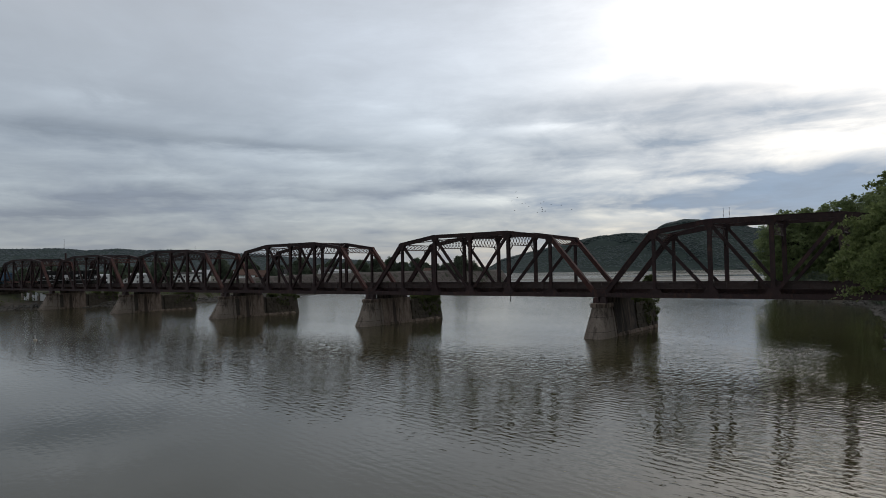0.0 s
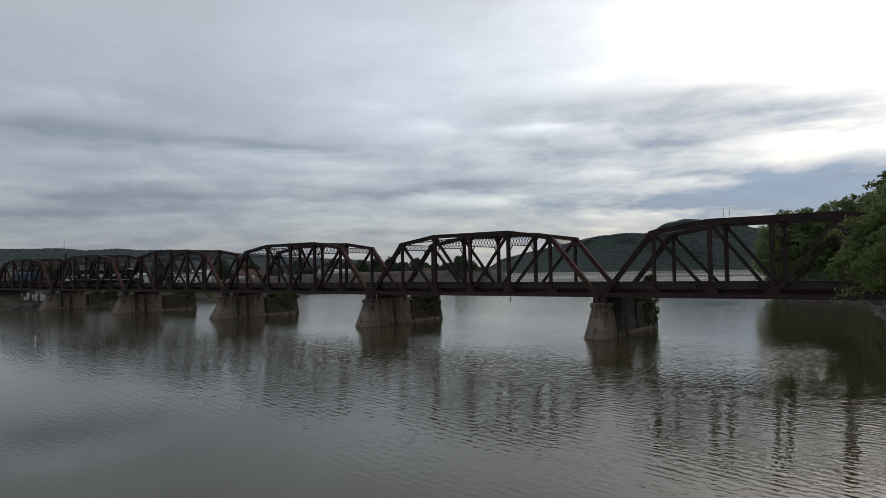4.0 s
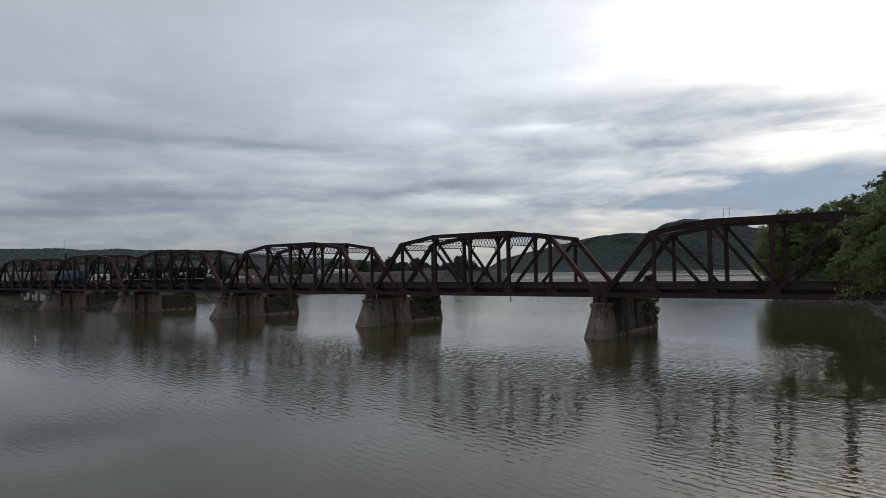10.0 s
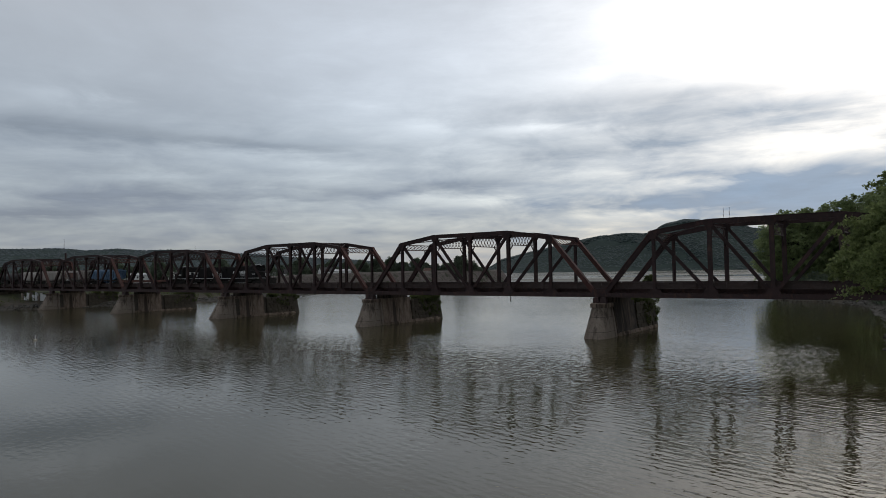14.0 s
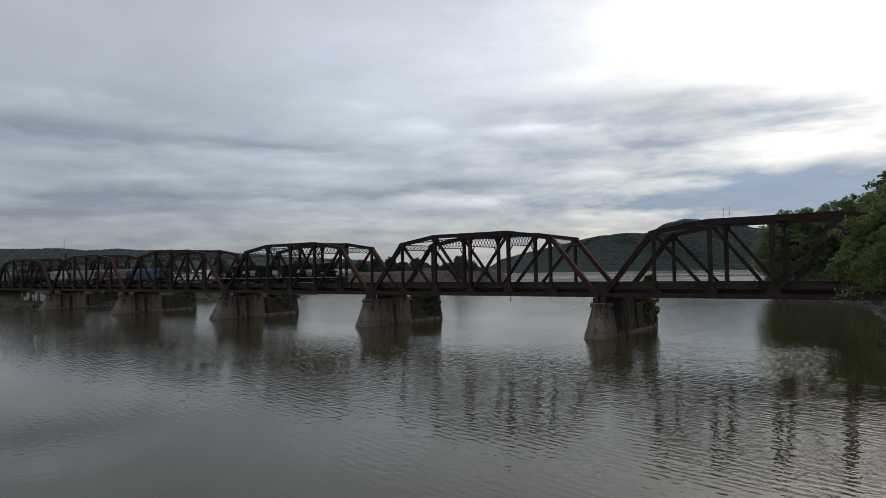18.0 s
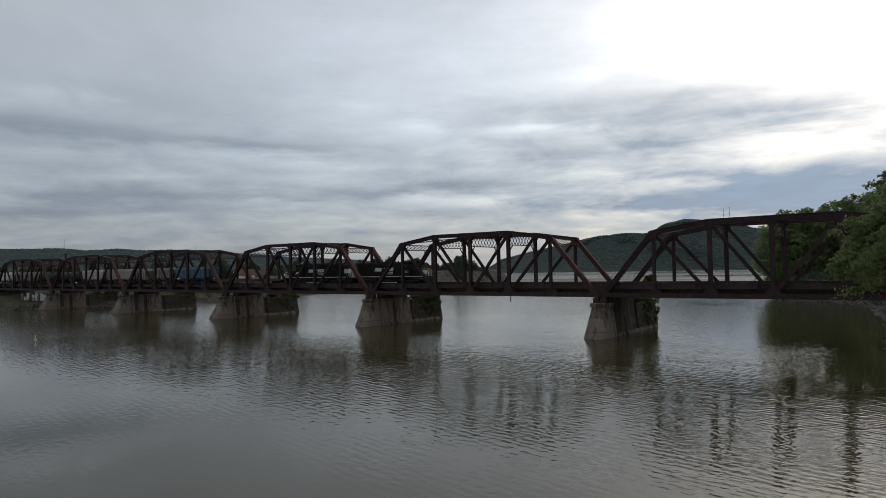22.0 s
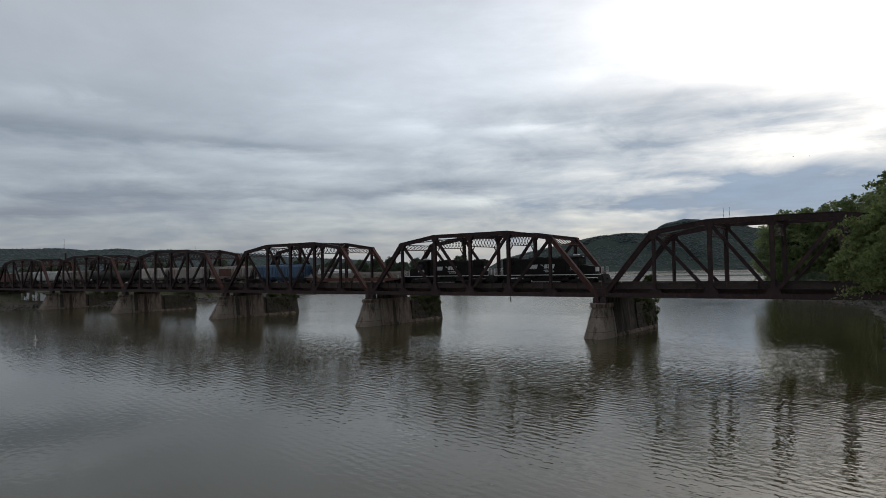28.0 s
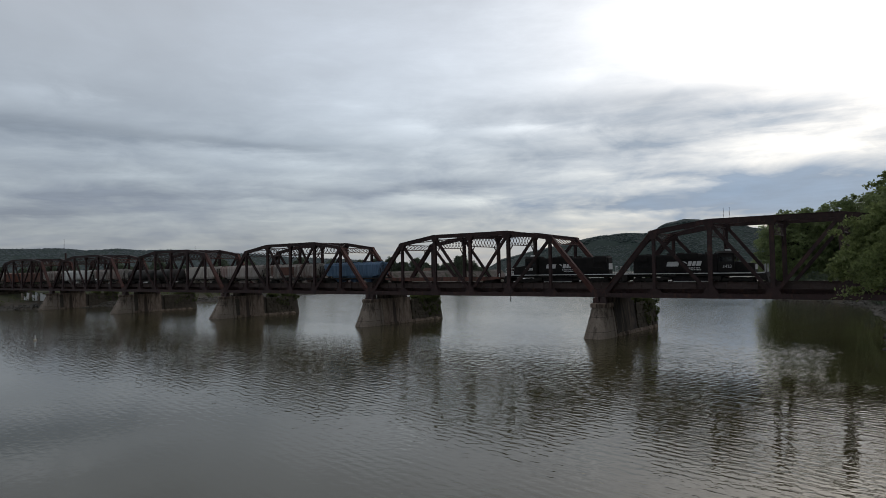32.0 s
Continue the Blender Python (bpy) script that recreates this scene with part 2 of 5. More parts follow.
def ground_sheet():
    azs = np.radians(np.concatenate([np.arange(-80, 14, 0.3), np.arange(14, 280, 3.5)]))
    rad = np.geomspace(6, 4650, 230)
    A, Rr = np.meshgrid(azs, rad)
    X, Y = EYE[0] + Rr * np.sin(A), EYE[1] + Rr * np.cos(A)
    Z = land(X, Y)
    n = len(azs)
    vs = np.stack([X, Y, Z], -1).reshape(-1, 3)
    i = np.arange(n)
    f = [np.stack([r * n + i, (r + 1) * n + i, (r + 1) * n + (i + 1) % n, r * n + (i + 1) % n], -1) for r in range(len(rad) - 1)]
    vs = np.vstack([vs, [[EYE[0], EYE[1], -4.0]]])
    me = bpy.data.meshes.new("ground")
    me.from_pydata(vs.tolist(), [], np.vstack(f).tolist() + [(len(vs) - 1, int(k), int((k + 1) % n)) for k in range(n)])
    me.polygons.foreach_set("use_smooth", [True] * len(me.polygons))
    return me


mt, N, out = blank("bank_and_hillside")
pos = N.n("ShaderNodeNewGeometry").outputs["Position"]
zz = N.n("ShaderNodeSeparateXYZ")
N.put(zz.inputs[0], pos)
grain = N.noise(pos, 0.9, 6, 0.65)
grass = N.ramp(N.noise(pos, 0.05, 6, 0.7), (0.35, (0.028, 0.033, 0.016)), (0.65, (0.066, 0.066, 0.036)))
mud = N.ramp(grain, (0.3, (0.05, 0.043, 0.034)), (0.7, (0.125, 0.108, 0.088)))
# wooded slopes: green with a mild aerial haze tinted in as blue
hazy_wood = N.ramp(N.noise(pos, 0.035, 8, 0.75), (0.36, (0.026, 0.038, 0.036)), (0.64, (0.045, 0.062, 0.054)))
col = N.mix(N.lin(N.m("ADD", zz.outputs[2], N.m("MULTIPLY", grain, 1.6)), 2.6, 4.6), mud, grass)
col = N.mix(N.m("MAXIMUM", N.lin(zz.outputs[2], 9.0, 14.0), N.lin(zz.outputs[1], 600.0, 900.0)), col, hazy_wood)
b = N.n("ShaderNodeBsdfPrincipled")
N.put(b.inputs["Base Color"], col)
b.inputs["Roughness"].default_value = 0.95
b.inputs["Specular IOR Level"].default_value = 0.1
N.put(b.inputs["Normal"], N.bump(grain, 0.7, 0.15))
N.t.links.new(b.outputs[0], out.inputs[0])
ground_mat = mt
ground_mesh = ground_sheet()
ground_mesh.materials.append(ground_mat)
ground = tagged(new("ground", ground_mesh), "muddy river bed, grassy banks and wooded ridges", "ground", kind="structure")

# water: one sheet; its ripples drift with it
mt, N, out = blank("river_water")
tco = N.n("ShaderNodeTexCoord").outputs["Object"]
pos = N.n("ShaderNodeNewGeometry").outputs["Position"]
RIP = -12.0               # bearing of the ripples' crests
rot = N.n("ShaderNodeVectorRotate", rotation_type="Z_AXIS")
N.put(rot.inputs["Vector"], tco)
rot.inputs["Angle"].default_value = radians(-RIP)
crest = N.scaled(rot.outputs[0], (0.62, 1.0, 1.0))
r1 = N.noise(crest, 2.0, 1.5, 0.5, 0.25)
swell = N.n("ShaderNodeTexWave", bands_direction="Y")
N.put(swell.inputs["Vector"], crest)
for key, val in (("Scale", 0.44), ("Distortion", 5.0), ("Detail", 2.0), ("Detail Scale", 0.9), ("Detail Roughness", 0.5)):
    swell.inputs[key].default_value = val
r2 = N.noise(crest, 3.4, 2, 0.5, 0.1)
chop = N.noise(N.scaled(rot.outputs[0], (0.8, 1.0, 1.0)), 1.15, 3, 0.6, 0.3)
r3 = N.noise(tco, 0.16, 2, 0.5)
xyz = N.n("ShaderNodeSeparateXYZ")
N.put(xyz.inputs[0], pos)
wx, wy, _ = xyz.outputs
# lanes of wind: smooth under the bridge and in the lee of the left side, rippled between
lane = N.lin(N.m("ADD", wy, N.m("MULTIPLY", N.noise(pos, 0.05, 3, 0.6), 30.0)), -12.0, 22.0, 1.0, 0.55)
lee = N.lin(N.m("ADD", N.m("ADD", wy, N.m("MULTIPLY", N.m("MAXIMUM", N.m("SUBTRACT", wx, 25.0), 0.0), 1.3)), N.m("MULTIPLY", N.noise(pos, 0.07, 3, 0.6), 14.0)), -64.0, -47.0, 0.26, 1.0)
streaks = N.noise(N.scaled(pos, (0.0016, 0.009, 1.0)), 1.0, 6, 0.62, 0.4)
far_wind = N.m("MULTIPLY", N.lin(wy, 130.0, 320.0, 0.0, 1.6), N.lin(streaks, 0.40, 0.54, 0.1, 1.0))
patchy = N.lin(N.noise(N.scaled(pos, (0.5, 1.0, 1.0)), 0.06, 3, 0.6, 0.5), 0.35, 0.62, 0.55, 1.0)
cat_x, cat_y = N.m("DIVIDE", N.m("SUBTRACT", wx, 28.5), 4.0), N.m("DIVIDE", N.m("ADD", wy, 6.0), 13.0)
puff = N.m("EXPONENT", N.m("MULTIPLY", N.m("ADD", N.m("MULTIPLY", cat_x, cat_x), N.m("MULTIPLY", cat_y, cat_y)), -1.0))
far_left = N.m("MULTIPLY", N.lin(wx, -18.0, -110.0, 0.0, 0.7), N.lin(wy, -55.0, -15.0, 0.0, 1.0))
choppy = N.m("MULTIPLY", N.m("MULTIPLY", N.lin(wx, 30.0, 2.0, 0.5, 1.0), N.lin(wx, -60.0, -10.0, 0.3, 1.0)), N.lin(wy, -62.0, -40.0, 0.0, 1.0))
still = N.m("SUBTRACT", 1.0, N.m("MULTIPLY", N.m("MULTIPLY", N.lin(N.m("ADD", wx, N.m("MULTIPLY", N.noise(pos, 0.2, 3, 0.6), 3.0)), 29.0, 34.0), N.lin(N.m("ADD", wy, N.m("MULTIPLY", N.noise(pos, 0.2, 3, 0.6), 8.0)), -32.0, -19.0)), 0.85))
gust = N.m("MULTIPLY", N.m("ADD", N.m("ADD", N.m("MULTIPLY", N.m("MULTIPLY", lane, lee), still), far_wind), N.m("ADD", N.m("MULTIPLY", puff, 0.8), far_left)), patchy)
hgt = N.m("ADD", N.m("ADD", N.m("ADD", N.m("MULTIPLY", r1, 0.06), N.m("MULTIPLY", N.m("MULTIPLY", chop, choppy), 0.11)), N.m("MULTIPLY", swell.outputs["Fac"], 0.012)), N.m("ADD", N.m("MULTIPLY", r2, 0.016), N.m("MULTIPLY", r3, 0.02)))
bp = N.n("ShaderNodeBump")
N.put(bp.inputs["Height"], hgt)
N.put(bp.inputs["Strength"], gust)
bp.inputs["Distance"].default_value = 0.6
b = N.n("ShaderNodeBsdfPrincipled")
b.inputs["Base Color"].default_value = (0.050, 0.044, 0.021, 1)
b.inputs["Specular IOR Level"].default_value = 0.28
windy = N.m("MULTIPLY", N.m("ADD", N.lin(wx, -45.0, -140.0, 0.0, 0.05), N.lin(wx, -12.0, -60.0, 0.0, 0.03)), N.lin(wy, -90.0, -40.0, 0.3, 1.0))
N.put(b.inputs["Roughness"], N.m("ADD", N.m("ADD", N.lin(wy, 6.0, 60.0, 0.025, 0.06), windy), N.m("MULTIPLY", N.lin(wy, 110.0, 420.0, 0.0, 1.0), N.lin(streaks, 0.40, 0.54, 0.0, 0.40))))
b.inputs["IOR"].default_value = 1.33
N.put(b.inputs["Normal"], bp.outputs[0])
N.t.links.new(b.outputs[0], out.inputs[0])
water_mat = mt
me = Mesh()
ringr = (0.0, 60, 200, 600, 1800, 4640)
me.v.append((0, 0, 0))
for r in ringr[1:]:
    me.v += [(r * math.cos(k * math.pi / 32), r * math.sin(k * math.pi / 32), 0) for k in range(64)]
for k in range(64):
    me.f.append((0, 1 + k, 1 + (k + 1) % 64))
    for j in range(len(ringr) - 2):
        a, c = 1 + j * 64 + k, 1 + j * 64 + (k + 1) % 64
        me.f.append((a, a + 64, c + 64, c))
water = solid("water", me, water_mat, "murky grey-green river with wind ripples", "river", kind="structure", at=pose(0, 0, 0))


# ---------------------------------------------------------------- cloud layer
def cloud_material():
    mt, N, out = blank("cloud_layer")
    d = N.v("NORMALIZE", N.n("ShaderNodeTexCoord").outputs["Object"])
    sp = N.n("ShaderNodeSeparateXYZ")
    N.put(sp.inputs[0], d)
    x, y, z = sp.outputs
    zc = N.m("ADD", N.m("MAXIMUM", z, 0.0), 0.10)
    cb = N.n("ShaderNodeCombineXYZ")
    N.put(cb.inputs[0], N.m("DIVIDE", x, zc))
    N.put(cb.inputs[1], N.m("DIVIDE", y, zc))
    flat = cb.outputs[0]
    az = N.m("MULTIPLY", N.m("ARCTAN2", x, y), 57.2958)
    el = N.m("MULTIPLY", N.m("ARCSINE", z), 57.2958)
    sheet = N.n("ShaderNodeCombineXYZ")
    N.put(sheet.inputs[0], N.m("DIVIDE", az, 13.0))
    N.put(sheet.inputs[1], N.m("DIVIDE", N.m("ADD", el, N.m("MULTIPLY", N.m("POWER", N.m("MAXIMUM", el, 0.0), 1.5), -0.06)), 3.4))
    streak = sheet.outputs[0]
    big = N.noise(N.scaled(flat, (0.8, 1.0, 1.0)), 0.75, 7, 0.58, 0.5)
    band = N.noise(streak, 0.62, 6, 0.55, 0.3)
    wisp = N.noise(streak, 2.1, 6, 0.6, 0.45)
    thread = N.noise(N.scaled(streak, (0.42, 1.0, 1.0)), 4.6, 5, 0.62, 0.3)
    low = N.lin(el, 17.0, 9.0, 0.62, 1.0)
    fine = N.m("ADD", N.m("MULTIPLY", N.m("SUBTRACT", wisp, 0.5), 1.15), N.m("MULTIPLY", N.m("SUBTRACT", thread, 0.5), 0.95))
    dens = N.m("ADD", N.m("ADD", N.m("MULTIPLY", N.m("SUBTRACT", big, 0.5), 1.1), N.m("MULTIPLY", N.m("SUBTRACT", band, 0.5), 0.8)), N.m("MULTIPLY", fine, low))
    # frayed by the wind: the banks' outlines follow the noise
    fray = N.n("ShaderNodeCombineXYZ")
    N.put(fray.inputs[0], N.m("ADD", az, N.m("MULTIPLY", N.m("SUBTRACT", wisp, 0.5), 9.0)))
    N.put(fray.inputs[1], N.m("ADD", el, N.m("ADD", N.m("MULTIPLY", N.m("SUBTRACT", band, 0.5), 2.2), N.m("MULTIPLY", N.m("SUBTRACT", thread, 0.5), 1.1))))

    def oval(a0, e0, wa, we):
        """1 in the middle of an oval of the sky, fading outwards."""
        mp = N.n("ShaderNodeMapping", vector_type="TEXTURE")
        N.put(mp.inputs[0], fray.outputs[0])
        mp.inputs["Location"].default_value = (a0, e0, 0)
        mp.inputs["Scale"].default_value = (wa, we, 1)
        q = N.v("DOT_PRODUCT", mp.outputs[0], mp.outputs[0])
        return N.m("POWER", 0.368, q)

    def bank(d0, a0, e0, wa, we, amt):
        """Thickens (or thins) the layer round azimuth a0 and elevation e0."""
        return N.m("MULTIPLY_ADD", oval(a0, e0, wa * 1.15, we * 1.25), amt, d0)

    dens = bank(dens, -65.8, 11.5, 8.8, 0.60, 0.40)
    dens = bank(dens, -52.0, 11.3, 8.3, 0.34, 0.38)
    dens = bank(dens, -61.8, 13.9, 5.7, 1.31, 0.16)
    dens = bank(dens, -69.9, 11.7, 4.1, 0.57, 0.22)
    dens = bank(dens, -45.8, 7.2, 8.5, 0.40, 0.42)
    dens = bank(dens, -52.0, 6.5, 6.3, 0.24, 0.30)
    dens = bank(dens, -37.2, 7.6, 3.0, 0.45, 0.30)
    dens = bank(dens, -69.2, 5.0, 3.7, 0.25, 0.35)
    dens = bank(dens, -65.8, 6.4, 6.5, 0.26, 0.20)
    dens = bank(dens, -24.1, 14.0, 6.1, 0.75, 0.34)
    dens = bank(dens, -14.3, 14.2, 5.0, 0.55, 0.26)
    dens = bank(dens, -18.4, 12.3, 11.0, 0.95, 0.22)
    dens = bank(dens, -6.2, 12.2, 5.0, 0.60, 0.26)
    dens = bank(dens, -10.2, 11.0, 4.3, 0.44, 0.20)
    dens = bank(dens, -25.6, 9.8, 7.1, 0.63, 0.26)
    dens = bank(dens, -17.1, 10.5, 3.1, 0.60, 0.25)
    dens = bank(dens, -33.7, 7.8, 3.0, 0.40, 0.32)
    dens = bank(dens, -6.8, 5.8, 6.7, 1.48, 0.50)
    dens = bank(dens, -18.6, 5.8, 5.3, 0.43, 0.30)
    dens = bank(dens, -44.6, 17.6, 3.0, 1.20, 0.12)
    dens = bank(dens, -40.8, 3.8, 4.0, 0.20, 0.15)
    dens = bank(dens, -68.1, 13.8, 2.3, 0.54, -0.34)
    dens = bank(dens, -65.8, 9.7, 4.4, 0.52, -0.20)
    dens = bank(dens, -53.9, 10.3, 3.3, 0.52, -0.28)
    dens = bank(dens, -47.7, 9.5, 4.0, 0.34, -0.28)
    dens = bank(dens, -61.8, 8.0, 3.4, 0.23, -0.28)
    dens = bank(dens, -37.4, 12.7, 3.0, 0.53, -0.42)
    dens = bank(dens, -28.3, 12.2, 3.9, 0.39, -0.60)
    dens = bank(dens, -24.5, 16.6, 3.4, 0.60, -0.22)
    dens = bank(dens, -33.7, 6.2, 3.0, 0.35, -0.40)
    dens = bank(dens, -38.7, 6.7, 2.5, 0.30, -0.25)
    dens = bank(dens, -19.6, 4.7, 3.6, 0.24, -0.28)
    dens = bank(dens, -14.1, 6.9, 5.2, 0.30, -0.32)
    dens = bank(dens, -7.1, 9.5, 4.6, 0.70, -0.28)
    dens = bank(dens, -10.7, 8.5, 3.2, 0.36, -0.25)
    dens = bank(dens, -3.7, 8.5, 2.8, 0.50, -0.24)
    dens = bank(dens, -5.0, 19.0, 15.0, 4.2, -0.32)
    dens = bank(dens, -9.0, 22.0, 20.0, 7.0, -0.30)
    dens = bank(dens, -27.0, 20.0, 13.0, 3.6, -0.28)
    dens = bank(dens, -50.0, 4.2, 16.0, 0.80, -0.08)
    dens = bank(dens, -62.0, 4.0, 16.0, 3.5, 0.25)
    dens = bank(dens, -7.0, 6.0, 13.0, 2.6, 0.42)
    dens = bank(dens, -14.0, 12.3, 13.0, 2.0, 0.34)
    dens = bank(dens, -22.0, 9.5, 11.0, 2.6, 0.14)
    dens = bank(dens, -66.0, 7.0, 14.0, 3.0, 0.16)
    dens = bank(dens, -44.0, 20.0, 13.0, 3.4, -0.26)
    dens = bank(dens, -40.0, 14.0, 9.0, 1.6, -0.14)
    dens = bank(dens, -36.0, 1.5, 60.0, 3.4, 0.34)
    dens = N.m("ADD", dens, CLOUD_BASE)
    a = N.lin(dens, -0.1, 1.5, 0.03, 0.98)
    em = N.n("ShaderNodeEmission")
    N.put(em.inputs[0], N.ramp(N.m("DIVIDE", el, 40.0), (0.0, (0.262, 0.285, 0.31)), (0.07, (0.25, 0.28, 0.32)), (0.15, (0.228, 0.266, 0.325)), (0.28, (0.250, 0.296, 0.355)), (0.5, (0.338, 0.366, 0.408)), (0.72, (0.335, 0.348, 0.368)), (1.0, (0.31, 0.315, 0.325))))
    blue = N.m("MULTIPLY", oval(-9, 5.8, 19, 3.0), N.lin(wisp, 0.3, 0.7, 0.45, 1.0))
    N.put(em.inputs[0], N.mix(blue, em.inputs[0].links[0].from_socket, (0.217, 0.288, 0.385)))
    # forward scatter: clouds nearer the sun glow more
    ang = N.m("ARCCOSINE", N.m("MINIMUM", N.v("DOT_PRODUCT", d, tuple(ray_dir(SUN_AZ, SUN_EL))), 0.99999))
    N.put(em.inputs[1], N.m("ADD", N.m("MULTIPLY", N.m("EXPONENT", N.m("MULTIPLY", ang, -2.4)), 0.8), N.m("ADD", N.lin(wisp, 0.3, 0.7, 0.87, 1.0), N.lin(thread, 0.3, 0.7, -0.08, 0.11))))
    tr = N.n("ShaderNodeBsdfTransparent")
    mx = N.n("ShaderNodeMixShader")
    N.put(mx.inputs[0], a)
    N.t.links.new(tr.outputs[0], mx.inputs[1])
    N.t.links.new(em.outputs[0], mx.inputs[2])
    N.t.links.new(mx.outputs[0], out.inputs[0])
    mt.cycles.emission_sampling = "NONE"
    return mt


CLOUD_BASE = 0.81
me = Mesh()
rows_el = [-2, 0, 2, 4, 7, 10, 14, 18, 23, 30, 40, 52, 66, 80]
for e in rows_el:
    me.v += [tuple(ray_dir(k * 3.75, e) * 4690) for k in range(96)]
me.v.append((0, 0, 4690))
for j in range(len(rows_el) - 1):
    for k in range(96):
        a, c = j * 96 + k, j * 96 + (k + 1) % 96
        me.f.append((a, a + 96, c + 96, c))
for k in range(96):
    a, c = (len(rows_el) - 1) * 96 + k, (len(rows_el) - 1) * 96 + (k + 1) % 96
    me.f.append((a, len(me.v) - 1, c))
clouds = solid("backdrop", me, cloud_material(), "layered grey overcast clouds, thin towards the sun", "sky", kind="structure", at=pose(EYE[0], EYE[1], 0))


# ---------------------------------------------------------------- bridge
G = 0.576
PAN = (S - 2 * G) / 6
NX = [G + i * PAN for i in range(7)]
ZL = 6.44                         # middle of the lower chord
ZU = [None, 15.62, 16.80, 16.80, 16.80, 15.62, None]


def lattice(m, p, q, depth, bays, down=(0, 0, -1), t=0.125, side=(1, 0, 0)):
    """Two angles tied by crossed flats."""
    p, q, dn = Vector(p), Vector(q), Vector(down).normalized() * depth
    m.beam(p, q, 0.16, 0.14, side)
    m.beam(p + dn, q + dn, 0.16, 0.14, side)
    for i in range(bays):
        a, b = p.lerp(q, i / bays), p.lerp(q, (i + 1) / bays)
        m.beam(a, b + dn, 0.03, t, side)
        m.beam(a + dn, b, 0.034, t, side)
    return m


def truss_span():
    sp = thing("truss_span", (0, 0, 0), "rusty riveted steel camelback through truss span on piers", "bridge span", "spans of the railway bridge")
    for y, face in ((0.0, -1), (W, 1)):
        P = lambda i, z: (NX[i], y, z)
        for i in range(6):
            m = Mesh().hbeam(P(i, ZL), P(i + 1, ZL), 0.55, 0.68)
            part("lower_chord", m, steel_dark, sp)
        for i in range(1, 5):
            a, b = Vector(P(i, ZU[i])), Vector(P(i + 1, ZU[i + 1]))
            m = Mesh().hbeam(a, b, 0.56, 0.62)
            n = (b - a).normalized().cross(Vector((0, 1, 0)))
            n = n if n.z > 0 else -n
            m.beam(a + n * 0.33, b + n * 0.33, 0.72, 0.05)
            part("upper_chord", m, steel, sp)
        for i, j in ((0, 1), (6, 5)):
            a, b = Vector(P(i, ZL - 0.1)), Vector(P(j, ZU[j] + 0.1))
            m = Mesh().hbeam(a, b, 0.56, 0.66)
            n = (b - a).normalized().cross(Vector((0, 1, 0)))
            n = n if n.z > 0 else -n
            # right post and cover plates carry painted skylight; the left post stays dark
            post = part("end_post", m, steel_lit if i else steel, sp, "rust-red inclined end post, sky-lit tone in its colour" if i else "")
            part("cover_plate", Mesh().beam(a + n * 0.358, b + n * 0.358, 0.74, 0.05), steel_lit, post, "rust-red cover plate, sky-lit tone in its colour")
        for i in range(1, 6):
            w = 0.42 if i in (1, 5) else 0.56
            m = Mesh().hbeam(P(i, ZL), P(i, ZU[i] - 0.3), 0.5, w)
            part("vertical_post", m, steel_dark, sp)
        for i, j in ((1, 2), (2, 3), (4, 3), (5, 4)):
            m = Mesh().hbeam(P(i, ZU[i] - 0.15), P(j, ZL + 0.2), 0.38, 0.45, 0.045)
            part("diagonal", m, steel, sp)
        # gusset plates, both faces of a joint in one part
        for i in range(0, 7):
            gw = 1.0 if 0 < i < 6 else 0.75
            m = Mesh()
            for k in (-1, 1):
                yy = y + k * 0.31
                top = ZL + (1.35 if i in (2, 3, 4) else 0.95)
                pts = [(NX[i] - gw, ZL - 0.33), (NX[i] + gw, ZL - 0.33), (NX[i] + gw * 0.95, ZL + 0.4), (NX[i] + 0.42, top), (NX[i] - 0.42, top), (NX[i] - gw * 0.95, ZL + 0.4)]
                m.loft([[(a, yy - 0.015, c) for a, c in pts], [(a, yy + 0.015, c) for a, c in pts]])
            part("lower_gusset", m, steel_dark, sp)
        for i in range(1, 6):
            m = Mesh()
            for k in (-1, 1):
                yy = y + k * 0.315
                z0 = ZU[i]
                pts = [(NX[i] - 0.62, z0 + 0.22), (NX[i] - 0.66, z0 - 0.42), (NX[i] - 0.3, z0 - 0.95), (NX[i] + 0.3, z0 - 0.95), (NX[i] + 0.66, z0 - 0.42), (NX[i] + 0.62, z0 + 0.22)]
                m.loft([[(a, yy - 0.015, c) for a, c in pts], [(a, yy + 0.015, c) for a, c in pts]])
            part("upper_gusset", m, steel, sp)
        # bearings
        for x in (G, S - G):
            m = Mesh().block(x - 0.5, x + 0.5, y - 0.55, y + 0.55, 5.202, 5.42, 0.05)
            m.loft([[(x - 0.46, y - 0.5, 5.42), (x + 0.46, y - 0.5, 5.42), (x + 0.46, y + 0.5, 5.42), (x - 0.46, y + 0.5, 5.42)], [(x - 0.40, y - 0.42, 6.08), (x + 0.40, y - 0.42, 6.08), (x + 0.40, y + 0.42, 6.08), (x - 0.40, y + 0.42, 6.08)]])
            part("bearing", m, steel_dark, sp)
        # deep side stringer along the deck
        ys = y - face * 0.75
        m = Mesh().box(G - 0.5, S - G + 0.5, ys - 0.02, ys + 0.02, 7.44, 8.27)
        m.box(G - 0.5, S - G + 0.5, ys - 0.16, ys + 0.16, 8.275, 8.31).box(G - 0.5, S - G + 0.5, ys - 0.16, ys + 0.16, 7.40, 7.435)
        for i in range(25):
            x = G - 0.45 + i * (S - 2 * G + 0.9) / 24
            m.box(x - 0.05, x + 0.05, ys + face * 0.022, ys + face * 0.14, 7.44, 8.27)
        part("side_girder", m, girder_paint, sp, "faded plate girder along the deck edge")
    for i in range(7):
        x = NX[i]
        m = Mesh().box(x - 0.02, x + 0.02, 0.32, W - 0.32, 6.25, 7.36)
